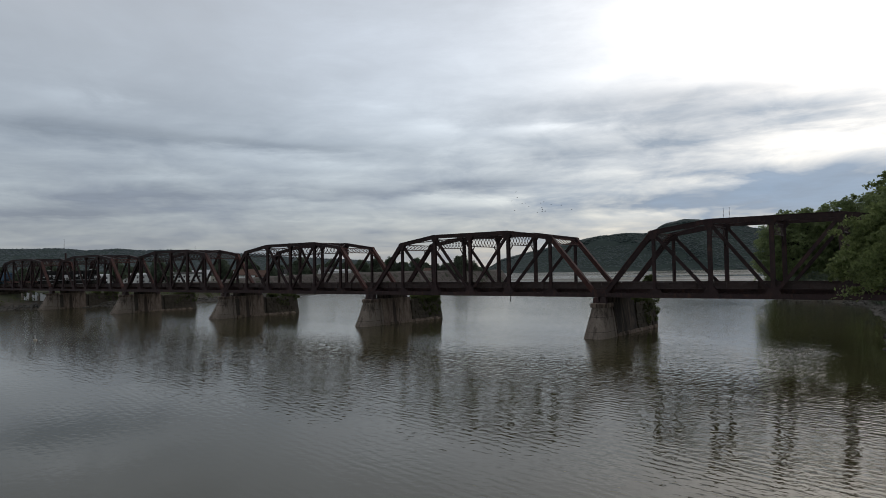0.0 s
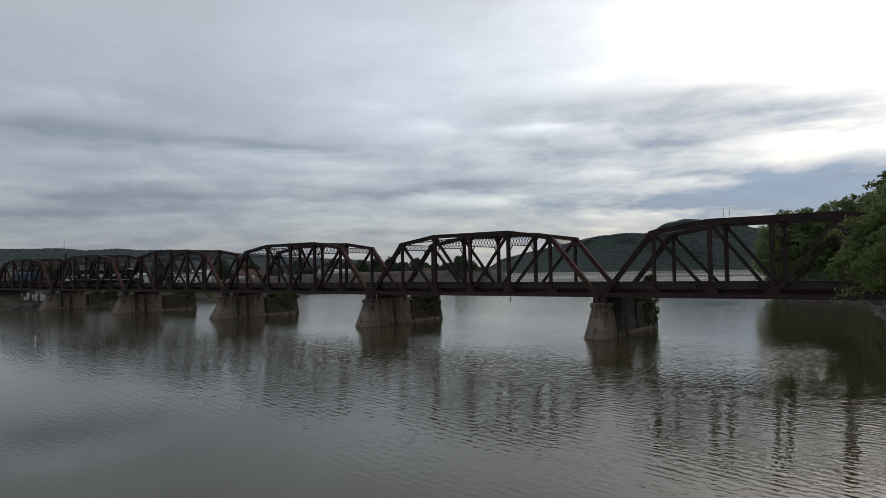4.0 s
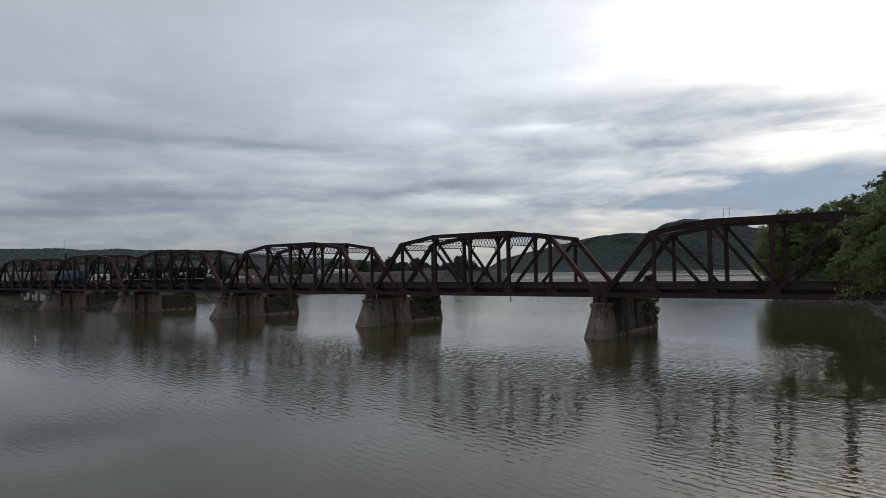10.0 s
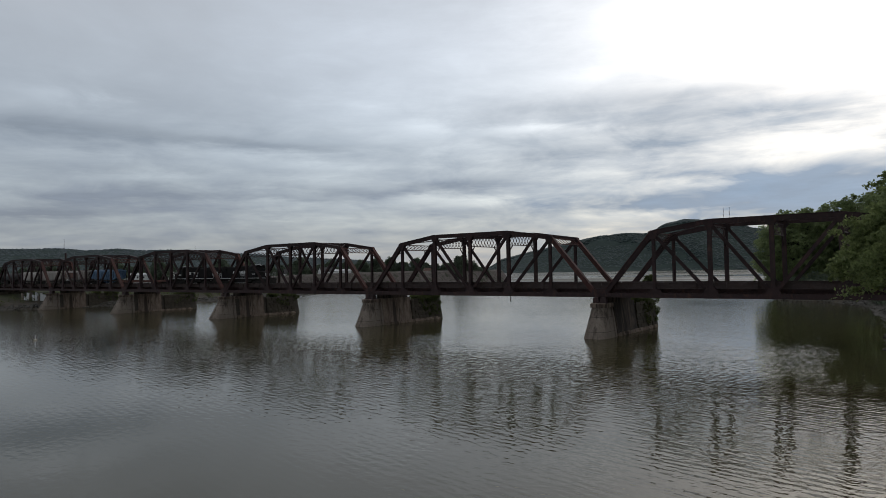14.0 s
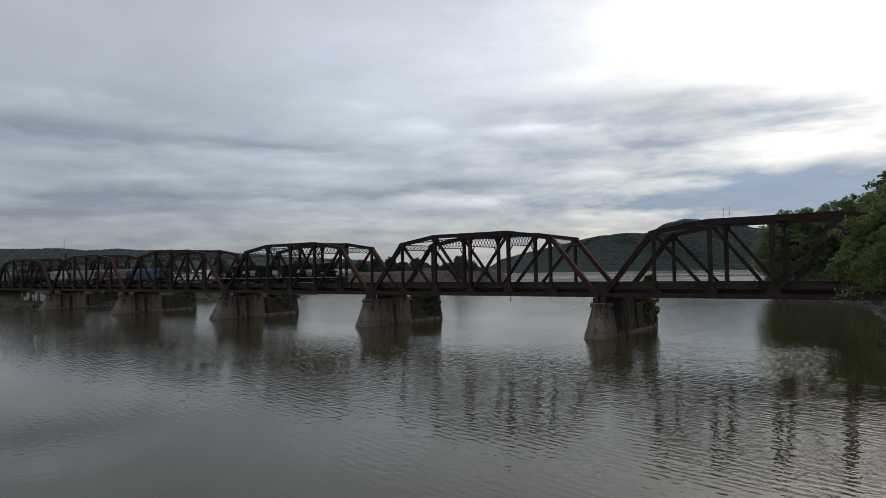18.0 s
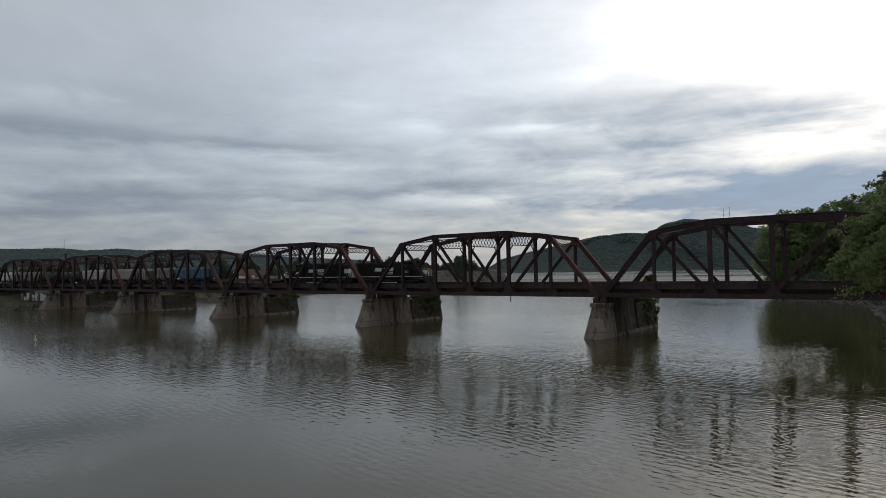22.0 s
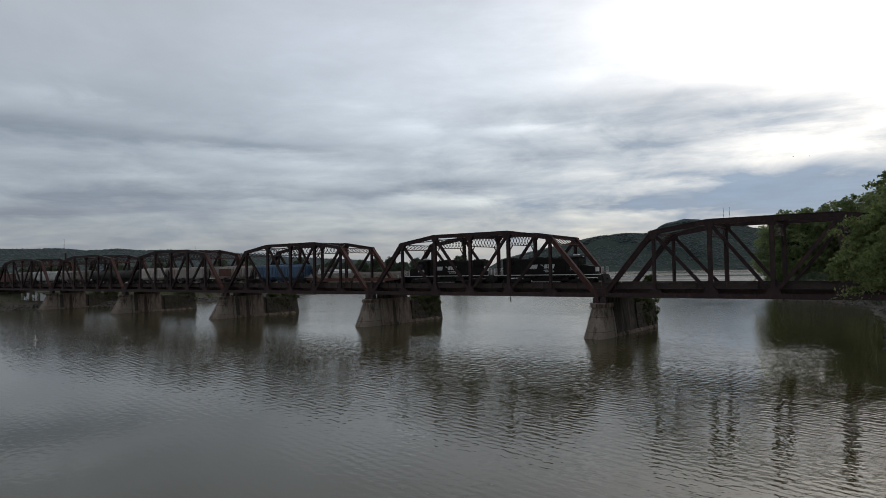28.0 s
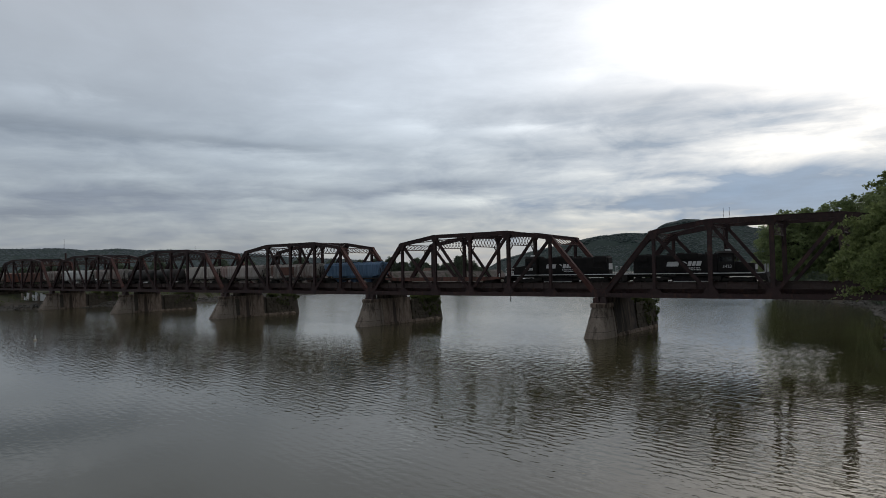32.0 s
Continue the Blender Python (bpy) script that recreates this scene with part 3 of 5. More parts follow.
        m.box(x - 0.2, x + 0.2, 0.32, W - 0.32, 7.362, 7.395).box(x - 0.2, x + 0.2, 0.32, W - 0.32, 6.21, 6.245)
        part("floor_beam", m, steel_dark, sp)
    for y in (TRACK_Y - 1.6, TRACK_Y - 0.75, TRACK_Y + 0.75, TRACK_Y + 1.6):
        m = Mesh().box(G - 0.4, S - G + 0.4, y - 0.02, y + 0.02, 6.82, 7.66)
        m.box(G - 0.4, S - G + 0.4, y - 0.14, y + 0.14, 6.79, 6.818)
        m.box(G - 0.4, S - G + 0.4, y - 0.14, y + 0.14, 7.662, 7.69)
        part("stringer", m, steel_dark, sp)
    m = Mesh()
    for i in range(92):
        x = 0.26 + i * 0.52
        m.box(x - 0.12, x + 0.12, TRACK_Y - 2.0, TRACK_Y + 2.0, 7.694, 7.83)
    part("ties", m, timber, sp, kind="stuff")
    # sway frames, portals, top bracing
    for i in (2, 3, 4):
        m = lattice(Mesh(), (NX[i], 0.28, ZU[i] - 0.5), (NX[i], W - 0.28, ZU[i] - 0.5), 1.55, 9)
        part("sway_frame", m, steel_dark, sp)
        for y, k in ((0.28, 1), (W - 0.28, -1)):
            m = Mesh().beam((NX[i], y, ZU[i] - 3.3), (NX[i], y + k * 1.15, ZU[i] - 2.06), 0.14, 0.14, (1, 0, 0))
            part("knee_brace", m, steel_dark, sp)
    for i, k in ((1, -1), (5, 1)):
        end = 0 if i == 1 else 6
        dn = Vector((NX[end] - NX[i], 0, ZL - ZU[i])).normalized()
        m = lattice(Mesh(), (NX[i], 0.3, ZU[i] - 0.05), (NX[i], W - 0.3, ZU[i] - 0.05), 1.25, 8, dn)
        part("portal_frame", m, steel_lit, sp, "latticed portal frame")
        for y, s in ((0.3, 1), (W - 0.3, -1)):
            a = Vector((NX[i], y, ZU[i])) + dn * 2.7
            c = Vector((NX[i], y + s * 1.3, ZU[i])) + dn * 1.25
            part("knee_brace", Mesh().beam(a, c, 0.14, 0.14, (1, 0, 0)), steel_dark, sp)
    for i in range(1, 5):
        for a, c in (((NX[i], 0.3, ZU[i] + 0.1), (NX[i + 1], W - 0.3, ZU[i + 1] + 0.1)), ((NX[i], W - 0.3, ZU[i] + 0.06), (NX[i + 1], 0.3, ZU[i + 1] + 0.06))):
            part("top_lateral", Mesh().beam(a, c, 0.16, 0.12, (0, 0, 1)), steel_dark, sp)
    for i in (2, 3, 4):
        part("top_strut", Mesh().beam((NX[i], 0.3, ZU[i] + 0.16), (NX[i], W - 0.3, ZU[i] + 0.16), 0.2, 0.2, (1, 0, 0)), steel, sp)
    for i in range(6):
        for a, c in (((NX[i], 0.3, 6.3), (NX[i + 1], W - 0.3, 6.3)), ((NX[i], W - 0.3, 6.22), (NX[i + 1], 0.3, 6.22))):
            part("bottom_lateral", Mesh().beam(a, c, 0.14, 0.06, (0, 0, 1)), steel_dark, sp)
    return sp


first_span = truss_span()
spans = [first_span]
for k in range(-5, 0):
    spans.append(copy_thing(first_span, pose(k * S, 0, 0)))

# rails: two long runs over bridge and bank
for y in (TRACK_Y - 0.75, TRACK_Y + 0.75):
    m = Mesh()
    for x0, x1 in ((-520.0, 120.0),):
        m.box(x0, x1, y - 0.07, y + 0.07, 7.834, 7.855).box(x0, x1, y - 0.012, y + 0.012, 7.857, 7.955).box(x0, x1, y - 0.036, y + 0.036, 7.957, 8.0)
    solid("rail", m, rail_steel, "worn steel running rail on timber ties", "rail", "running rails of the track")


# ---------------------------------------------------------------- piers
def ring_of(hw, y0, y1, z, nose0, nose1):
    """A plan with blunt ends: half width hw, from y0 to y1, ends tapered by nose0 and nose1."""
    return [(-hw * 0.45, y0, z), (hw * 0.45, y0, z), (hw * 0.9, y0 + nose0 * 0.4, z), (hw, y0 + nose0, z), (hw, y1 - nose1, z), (hw * 0.9, y1 - nose1 * 0.4, z), (hw * 0.45, y1, z), (-hw * 0.45, y1, z), (-hw * 0.9, y1 - nose1 * 0.4, z), (-hw, y1 - nose1, z), (-hw, y0 + nose0, z), (-hw * 0.9, y0 + nose0 * 0.4, z)]


def ring_nose(hw, y0, y1, z, nose):
    """A plan with a rounded upstream end: half width hw, the round part from y0 over nose metres, then straight to y1."""
    arc = [(-hw * math.cos(a), y0 + nose * (1 - math.sin(a) ** 0.8), z) for a in [math.pi * k / 12 for k in range(13)]]
    return arc + [(hw, y1, z), (-hw, y1, z)]


def rough_ring(ring, amount, rng):
    """The same outline, broken and uneven."""
    out = []
    for (x0, y0, z0), (x1, y1, z1) in zip(ring, ring[1:] + ring[:1]):
        n = max(1, int(math.hypot(x1 - x0, y1 - y0) / 0.45))
        for k in range(n):
            f = k / n
            out.append((x0 + (x1 - x0) * f + rng.normal() * amount, y0 + (y1 - y0) * f + rng.normal() * amount, z0 + rng.normal() * amount * 0.6))
    return out


STONE_ME = {}


def stone_mesh(w, h, d):
    key = (round(w, 1), round(h, 2), round(d, 1))
    if key not in STONE_ME:
        r = 0.05
        m = Mesh().loft([[(-w / 2, -h / 2, 0), (w / 2, -h / 2, 0), (w / 2, h / 2, 0), (-w / 2, h / 2, 0)], [(-w / 2, -h / 2, d - r), (w / 2, -h / 2, d - r), (w / 2, h / 2, d - r), (-w / 2, h / 2, d - r)], [(-w / 2 + r, -h / 2 + r, d), (w / 2 - r, -h / 2 + r, d), (w / 2 - r, h / 2 - r, d), (-w / 2 + r, h / 2 - r, d)]])
        STONE_ME[key] = m.data("stone", masonry)
    return STONE_ME[key]


def leaf_cloud(m, c, r, count, size, rng, squash=0.8):
    """Many small leaves in a lumpy ball."""
    c = np.array(c, float)
    u = rng.normal(size=(count, 3))
    u /= np.linalg.norm(u, axis=1, keepdims=True)
    p = c + u * (r * rng.uniform(0.45, 1.0, (count, 1)) ** 0.5) * np.array([1, 1, squash])
    leaves(m, p, size, rng)


def leaves(m, p, size, rng):
    """One four-cornered leaf at each point of p, most of them spread to the sky."""
    count = len(p)
    up = rng.normal(size=(count, 3)) + np.array([0, 0, 0.6])
    a = rng.normal(size=(count, 3))
    a = np.cross(up, a)
    a /= np.linalg.norm(a, axis=1, keepdims=True) + 1e-9
    b = np.cross(up, a)
    b /= np.linalg.norm(b, axis=1, keepdims=True) + 1e-9
    s = size * rng.uniform(0.6, 1.3, (count, 1))
    q = np.stack([p - a * s, p + b * s * 0.55 - a * s * 0.1, p + a * s, p - b * s * 0.55 - a * s * 0.1], 1).reshape(-1, 3)
    o = len(m.v)
    m.v += q.tolist()
    m.f += (np.arange(count * 4).reshape(-1, 4) + o).tolist()


def foliage(name, dark, light, through=0.58):
    mt, N, out = blank(name)
    geo = N.n("ShaderNodeNewGeometry")
    rnd = geo.outputs["Random Per Island"]
    broad = N.noise(N.n("ShaderNodeTexCoord").outputs["Object"], 0.35, 3, 0.6)
    f = N.m("ADD", N.m("MULTIPLY", rnd, 0.55), N.m("MULTIPLY", broad, 0.5))
    col = N.ramp(f, (0.2, dark), (0.85, light))
    b = N.n("ShaderNodeBsdfPrincipled")
    N.put(b.inputs["Base Color"], col)
    b.inputs["Roughness"].default_value = 0.6
    b.inputs["Specular IOR Level"].default_value = 0.25
    tr = N.n("ShaderNodeBsdfTranslucent")
    N.put(tr.inputs[0], N.mix(0.5, col, light))
    mx = N.n("ShaderNodeMixShader")
    mx.inputs[0].default_value = through
    N.t.links.new(b.outputs[0], mx.inputs[1])
    N.t.links.new(tr.outputs[0], mx.inputs[2])
    N.t.links.new(mx.outputs[0], out.inputs[0])
    return mt


leaf_near = foliage("maple_leaves", (0.06, 0.084, 0.034), (0.265, 0.315, 0.125))
leaf_mid = foliage("cottonwood_leaves", (0.13, 0.165, 0.08), (0.29, 0.35, 0.16))
leaf_dark = foliage("far_tree_leaves", (0.085, 0.108, 0.078), (0.17, 0.205, 0.14))
shrub_leaf = foliage("shrub_leaves", (0.034, 0.046, 0.016), (0.11, 0.13, 0.045))
bark = surface("grey_bark", (0.035, 0.028, 0.022), (0.11, 0.09, 0.07), 2.5, 0.95, 0.0, 0.15, 0.03, (1, 1, 0.25))


def pier(k, stones):
    pr = thing("bridge_pier", (k * S, 0, 0), "battered concrete bridge pier joined to older mossy stone masonry", "bridge pier", "piers of the railway bridge")
    rng = np.random.default_rng(50 + k)
    shell = concrete
    split = k < -1
    slim, toe = (0.80, 1.3) if split else (0.80, 0.7)
    # the nose is cast in lifts, with a sunk joint between them
    lifts = [(-3.0, 0.95), (1.0, 3.12), (3.17, 4.55)]
    at = lambda z: (np.interp(z, (-3, 0, 2.3, 4.55), (2.5 * slim, 2.3 * slim, 1.9 * slim, 1.42 * slim)), np.interp(z, (-3, 0, 2.3, 4.55), (-3.3 - toe * 1.3, -2.9 - toe, -2.2 - toe * 0.4, -1.65)), np.interp(z, (-3, 4.55), (1.9, 1.25)))
    for z0, z1 in lifts:
        zs = [z0, 0.0, z1] if z0 < 0 else [z0, (z0 + z1) / 2, z1]
        rings = [ring_nose(at(z)[0], at(z)[1], 1.9, z, at(z)[2]) for z in zs]
        part("nose_block", Mesh().loft(rings), shell, pr, "pale battered concrete nose with dark streaks")
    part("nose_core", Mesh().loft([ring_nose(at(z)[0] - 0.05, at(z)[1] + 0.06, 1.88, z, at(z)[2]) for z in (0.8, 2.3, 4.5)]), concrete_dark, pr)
    m = Mesh().loft([ring_nose(1.3, -1.85, 1.9, 4.56, 1.2), ring_nose(1.3, -1.85, 1.9, 5.1, 1.2), ring_nose(1.22, -1.75, 1.85, 5.2, 1.2)])
    part("cap", m, concrete_brown, pr)
    ya, yb, yc = (3.0, 10.2, 10.9) if split else (1.92, 10.6, 10.62)
    if split:
        for y0, y1 in ((1.92, 2.98), (10.22, 10.88)):
            part("recess", Mesh().loft([ring_of(1.95, y0, y1, -3.0, 0.02, 0.02), ring_of(1.25, y0, y1, 4.6, 0.02, 0.02)]), mortar, pr, "dark recessed joint")
    m = Mesh().loft([ring_of(2.1, ya, yb, -3.0, 0.02, 0.1), ring_of(1.95, ya, yb, 0.0, 0.02, 0.1), ring_of(1.4, ya, yb, 4.5, 0.02, 0.1), ring_of(1.35, ya + 0.04, yb, 5.2, 0.02, 0.1)])
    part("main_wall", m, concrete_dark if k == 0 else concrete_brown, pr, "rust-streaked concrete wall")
    seed = int(rng.integers(1, 9999))
    rings = [rough_ring(ring_of(h, 1.93, e, z, 0.02, 0.4), a, np.random.default_rng(seed + q)) for q, (h, e, z, a) in enumerate(((2.3, 20.4, -2.5, 0.02), (2.16, 20.3, 0.12, 0.07), (2.08, 20.2, 0.38, 0.08), (1.9, 20.0, 0.55, 0.05)))]
    part("base_course", Mesh().loft(rings), concrete_brown, pr, "worn broken footing at the waterline")
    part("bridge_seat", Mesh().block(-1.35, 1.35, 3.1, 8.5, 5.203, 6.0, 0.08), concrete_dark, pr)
    core = part("masonry_core", Mesh().loft([ring_of(2.0, yc, 22.9, -3.0, 0.02, 2.4), ring_of(1.85, yc, 22.4, 0.0, 0.02, 2.2), ring_of(1.5, yc, 21.6, 4.5, 0.02, 2.0)]), mortar, pr, "old ashlar masonry, overgrown on top")
    if stones:
        zc, row = 0.52, 0
        while zc < 4.3:
            h = float(rng.choice([0.5, 0.6, 0.7]))
            hw = 1.85 - (1.85 - 1.5) * (zc + h / 2) / 4.5
            y = yc + 0.13 - (0.5 if row % 2 else 0)
            while y < 19.8:
                w = float(rng.choice([0.9, 1.1, 1.3]))
                y0 = max(y, yc + 0.04)
                if y + w - y0 > 0.4 and y + w < 20.3:
                    ww = round(y + w - y0 - 0.04, 1)
                    ob = part("stone", stone_mesh(ww, h - 0.04, 0.1 + 0.05 * int(rng.integers(0, 3))), None, core)
                    lean = math.atan((1.85 - 1.5) / 4.5)
                    ob.matrix_basis = Matrix.Translation((hw - 0.03, (y0 + y + w) / 2, zc + h / 2)) @ Euler((math.pi / 2, 0, math.pi / 2)).to_matrix().to_4x4() @ Matrix.Rotation(-lean, 4, "X")
                y += w
            zc += h
            row += 1
    # bush and weeds on the masonry
    m = Mesh()
    for j in range(20):
        y = rng.uniform(13.0, 21.8)
        leaf_cloud(m, (rng.uniform(-1.0, 1.5), y, 4.55 + rng.uniform(0.0, 0.7)), rng.uniform(0.6, 1.2), 220, 0.17, rng)
    for j in range({-1: 26, 0: 14}.get(k, 10)):
        z = rng.uniform(1.3 if k > -2 else 2.0, 4.4)
        leaf_cloud(m, (1.95 - z * 0.08, rng.uniform(14.0, 21.5), z), rng.uniform(0.3, 0.7), 100, 0.14, rng, 1.2)
    ob = solid("shrub", m, shrub_leaf, "green shrubs and weeds growing on the old masonry", "shrub", "shrubs on the piers")
    ob.matrix_world = pose(k * S, 0, 0)
    return pr


for k in range(0, -5, -1):
    pier(k, True)


# ---------------------------------------------------------------- train
def truck_at(parent, x, axles, wb, r):
    """A bogie with side frames, springs and wheels, its middle at x."""
    m = Mesh()
    half = wb * (axles - 1) / 2
    for s in (-1, 1):
        y = s * 1.0
        m.loft([[(x - half - 0.35, y - 0.08, 0.42), (x + half + 0.35, y - 0.08, 0.42), (x + half + 0.25, y - 0.08, 0.72), (x + half * 0.4, y - 0.08, 0.95), (x - half * 0.4, y - 0.08, 0.95), (x - half - 0.25, y - 0.08, 0.72)], [(x - half - 0.35, y + 0.08, 0.42), (x + half + 0.35, y + 0.08, 0.42), (x + half + 0.25, y + 0.08, 0.72), (x + half * 0.4, y + 0.08, 0.95), (x - half * 0.4, y + 0.08, 0.95), (x - half - 0.25, y + 0.08, 0.72)]])
    m.box(x - 0.25, x + 0.25, -1.1, 1.1, 0.55, 1.0)
    tr = part("bogie", m, grime, parent)
    for a in range(axles):
        ax = x - half + a * wb
        for s in (-1, 1):
            w = Mesh().cyl((ax, s * 0.80, r), (0, 1, 0), r, 0.11, 18).cyl((ax, s * 0.87, r), (0, 1, 0), r * 0.35, 0.14, 10).cyl((ax, s * 0.735, r), (0, 1, 0), r + 0.025, 0.03, 18)
            part("wheel", w, grime, tr)
    return tr


def bar_text(m, x, y, z, w, h, n, side):
    """Plain bars in place of lettering."""
    for i in range(n):
        x0 = x + i * w / n
        m.box(x0, x0 + w / n * 0.72, y - 0.004, y + 0.004, z, z + h)


def locomotive(flip, number, ex, nx):
    """Six-axle road switcher; its cab at +x, or at -x where flip is -1. Side to the viewer is -y."""
    lo = thing("locomotive", (0, 0, 0), "black six-axle diesel locomotive with white stripe and markings", "locomotive", "locomotives of the train")
    F = flip
    bx = lambda m, x0, x1, *r: m.box(min(F * x0, F * x1), max(F * x0, F * x1), *r)
    bl = lambda m, x0, x1, *r: m.block(min(F * x0, F * x1), max(F * x0, F * x1), *r)
    L = 10.0
    m = Mesh()
    bx(m, -L, L, -1.55, 1.55, 1.42, 1.62)
    bx(m, -L + 0.3, L - 0.3, -1.0, 1.0, 1.1, 1.42)
    part("frame", m, grime, lo)
    part("walkway_stripe", bx(bx(Mesh(), -L, L, -1.575, -1.554, 1.50, 1.63), -L, L, 1.554, 1.575, 1.50, 1.63), white_paint, lo, "white sill stripe")
    m = Mesh()
    bl(m, -8.6, 3.9, -0.95, 0.95, 1.63, 4.35, 0.18)
    part("long_hood", m, black_paint, lo)
    m = Mesh()
    bl(m, -8.4, -6.2, -1.25, 1.25, 3.45, 4.42, 0.1)
    part("radiator", m, black_paint, lo)
    for x in (-8.0, -7.2, -6.5):
        part("fan", Mesh().cyl((F * x, 0, 4.47), (0, 0, 1), 0.5, 0.14, 16), grime, lo)
    part("dynamic_brake_housing", bl(Mesh(), -2.4, 1.2, -1.12, 1.12, 3.7, 4.5, 0.12), black_paint, lo)
    for x in (-1.6, 0.2):
        part("fan", Mesh().cyl((F * x, 0, 4.56), (0, 0, 1), 0.5, 0.14, 16), grime, lo)
    part("exhaust", bl(Mesh(), -3.6, -2.8, -0.35, 0.35, 4.35, 4.6, 0.03), grime, lo)
    for i in range(6):
        x = -8.0 + i * 1.95
        for s in (-1, 1):
            m = Mesh()
            bx(m, x, x + 1.75, min(s * 0.952, s * 0.975), max(s * 0.952, s * 0.975), 1.9, 3.2)
            bx(m, x + 0.85, x + 0.9, min(s * 0.976, s * 0.99), max(s * 0.976, s * 0.99), 2.4, 2.7)
            part("hood_door", m, black_paint, lo)
    part("bell", Mesh().tube([(F * 2.0, 0, 4.36), (F * 2.0, 0, 4.55), (F * 2.0, 0, 4.7)], [0.17, 0.15, 0.05], 12), grime, lo)
    for y in (-0.25, 0.0, 0.25):
        part("horn", Mesh().tube([(F * 3.3, y, 4.5), (F * 3.75, y, 4.52)], [0.03, 0.09], 10), grime, lo)
    part("horn_bracket", Mesh().box(min(F * 3.2, F * 3.4), max(F * 3.2, F * 3.4), -0.35, 0.35, 4.34, 4.47), grime, lo)
    part("headlight", bx(Mesh(), 6.306, 6.34, -0.25, 0.25, 4.42, 4.62), white_paint, lo, "twin headlight housing")
    m = Mesh()
    bl(m, 3.92, 6.15, -1.5, 1.5, 1.63, 4.4, 0.1)
    part("cab", m, black_paint, lo)
    for x0, x1 in ((4.25, 4.95), (5.15, 5.85)):
        part("cab_window", bx(Mesh(), x0, x1, -1.515, -1.503, 3.2, 3.85), pane_dark, lo, "dark cab window")
        part("cab_window", bx(Mesh(), x0, x1, 1.503, 1.515, 3.2, 3.85), pane_dark, lo, "dark cab window")
    for y0, y1 in ((-1.3, -0.5), (0.5, 1.3)):
        part("cab_window", bx(Mesh(), 6.153, 6.165, y0, y1, 3.25, 3.85), pane_dark, lo, "dark cab window")
    m = Mesh().loft([[(F * 3.8, -1.58, 4.4), (F * 6.3, -1.58, 4.4), (F * 6.3, 1.58, 4.4), (F * 3.8, 1.58, 4.4)], [(F * 3.8, -0.9, 4.72), (F * 6.3, -0.9, 4.72), (F * 6.3, 0.9, 4.72), (F * 3.8, 0.9, 4.72)]])
    part("cab_roof", m, black_paint, lo)
    part("air_conditioner", bl(Mesh(), 4.7, 5.6, -0.5, 0.5, 4.722, 4.95, 0.06), white_paint, lo, "white rooftop unit")
    m = Mesh().loft([[(F * 6.152, -0.95, 1.63), (F * 8.7, -0.95, 1.63), (F * 8.7, 0.95, 1.63), (F * 6.152, 0.95, 1.63)], [(F * 6.152, -0.95, 3.2), (F * 8.6, -0.9, 2.88), (F * 8.6, 0.9, 2.88), (F * 6.152, 0.95, 3.2)]])
    part("short_hood", m, black_paint, lo)
    part("nose_panel", bx(Mesh(), 8.71, 8.73, -0.75, 0.75, 2.05, 2.75), white_paint, lo, "white nose panel")
    part("rear_panel", bx(Mesh(), -8.625, -8.605, -0.75, 0.75, 2.35, 3.3), white_paint, lo, "white panel on the hood end")
    part("fuel_tank", bl(Mesh(), -2.6, 2.9, -1.3, 1.3, 0.35, 1.09, 0.15), black_paint, lo)
    for x0, x1 in ((-4.2, -2.75), (3.0, 4.3)):
        part("equipment_box", bl(Mesh(), x0, x1, -1.38, 1.38, 0.62, 1.09, 0.05), grime, lo)
    for x in (-3.0, 2.0):
        part("air_reservoir", Mesh().cyl((F * x, -1.36, 1.25), (1, 0, 0), 0.16, 2.2, 12), grime, lo)
    part("tank_stripe", bx(Mesh(), -2.4, 2.7, -1.315, -1.303, 0.37, 0.45), white_paint, lo)
    for s in (-1, 1):
        truck_at(lo, s * 6.2, 3, 1.85, 0.5)
        m = Mesh().loft([[(s * 10.0, -1.5, 1.4), (s * 10.05, -1.5, 0.45), (s * 10.45, -1.2, 0.2), (s * 10.2, -1.5, 1.4)], [(s * 10.0, 1.5, 1.4), (s * 10.05, 1.5, 0.45), (s * 10.45, 1.2, 0.2), (s * 10.2, 1.5, 1.4)]])
        part("pilot", m, grime, lo)
        part("coupler", Mesh().box(min(s * 10.0, s * 10.6), max(s * 10.0, s * 10.6), -0.15, 0.15, 0.75, 1.0), grime, lo)
        for k in (-1, 1):
            m = Mesh()
            for y in (0.5, 0.95, 1.4):
                m.tube([(s * 10.0, k * y, 1.62), (s * 10.0, k * y, 2.75)], 0.03, 6)
            m.tube([(s * 10.0, k * 0.47, 2.75), (s * 10.0, k * 1.43, 2.75)], 0.03, 6)
            m.tube([(s * 10.0, k * 0.47, 2.2), (s * 10.0, k * 1.43, 2.2)], 0.02, 6)
            part("end_handrail", m, white_paint, lo, "white end handrail")
        for k in (-1, 1):
            part("step_well", Mesh().box(min(s * 9.4, s * 10.0), max(s * 9.4, s * 10.0), min(k * 1.2, k * 1.56), max(k * 1.2, k * 1.56), 0.55, 1.4), grime, lo)
    for s in (-1, 1):
        m = Mesh()
        for i in range(7):
            m.tube([(F * (-8.6 + i * 1.9), s * 1.5, 1.62), (F * (-8.6 + i * 1.9), s * 1.5, 2.65)], 0.02, 6)
        m.tube([(F * -8.6, s * 1.5, 2.65), (F * 2.8, s * 1.5, 2.65)], 0.02, 6)
        part("side_handrail", m, black_paint, lo)
    # markings on the flank: plain shapes for the emblem, bars for the words
    m = Mesh()
    y0 = -1.135
    slant = lambda a, w, z0, z1, k=0.28: [(a, z0), (a + w, z0), (a + w + k * (z1 - z0), z1), (a + k * (z1 - z0), z1)]
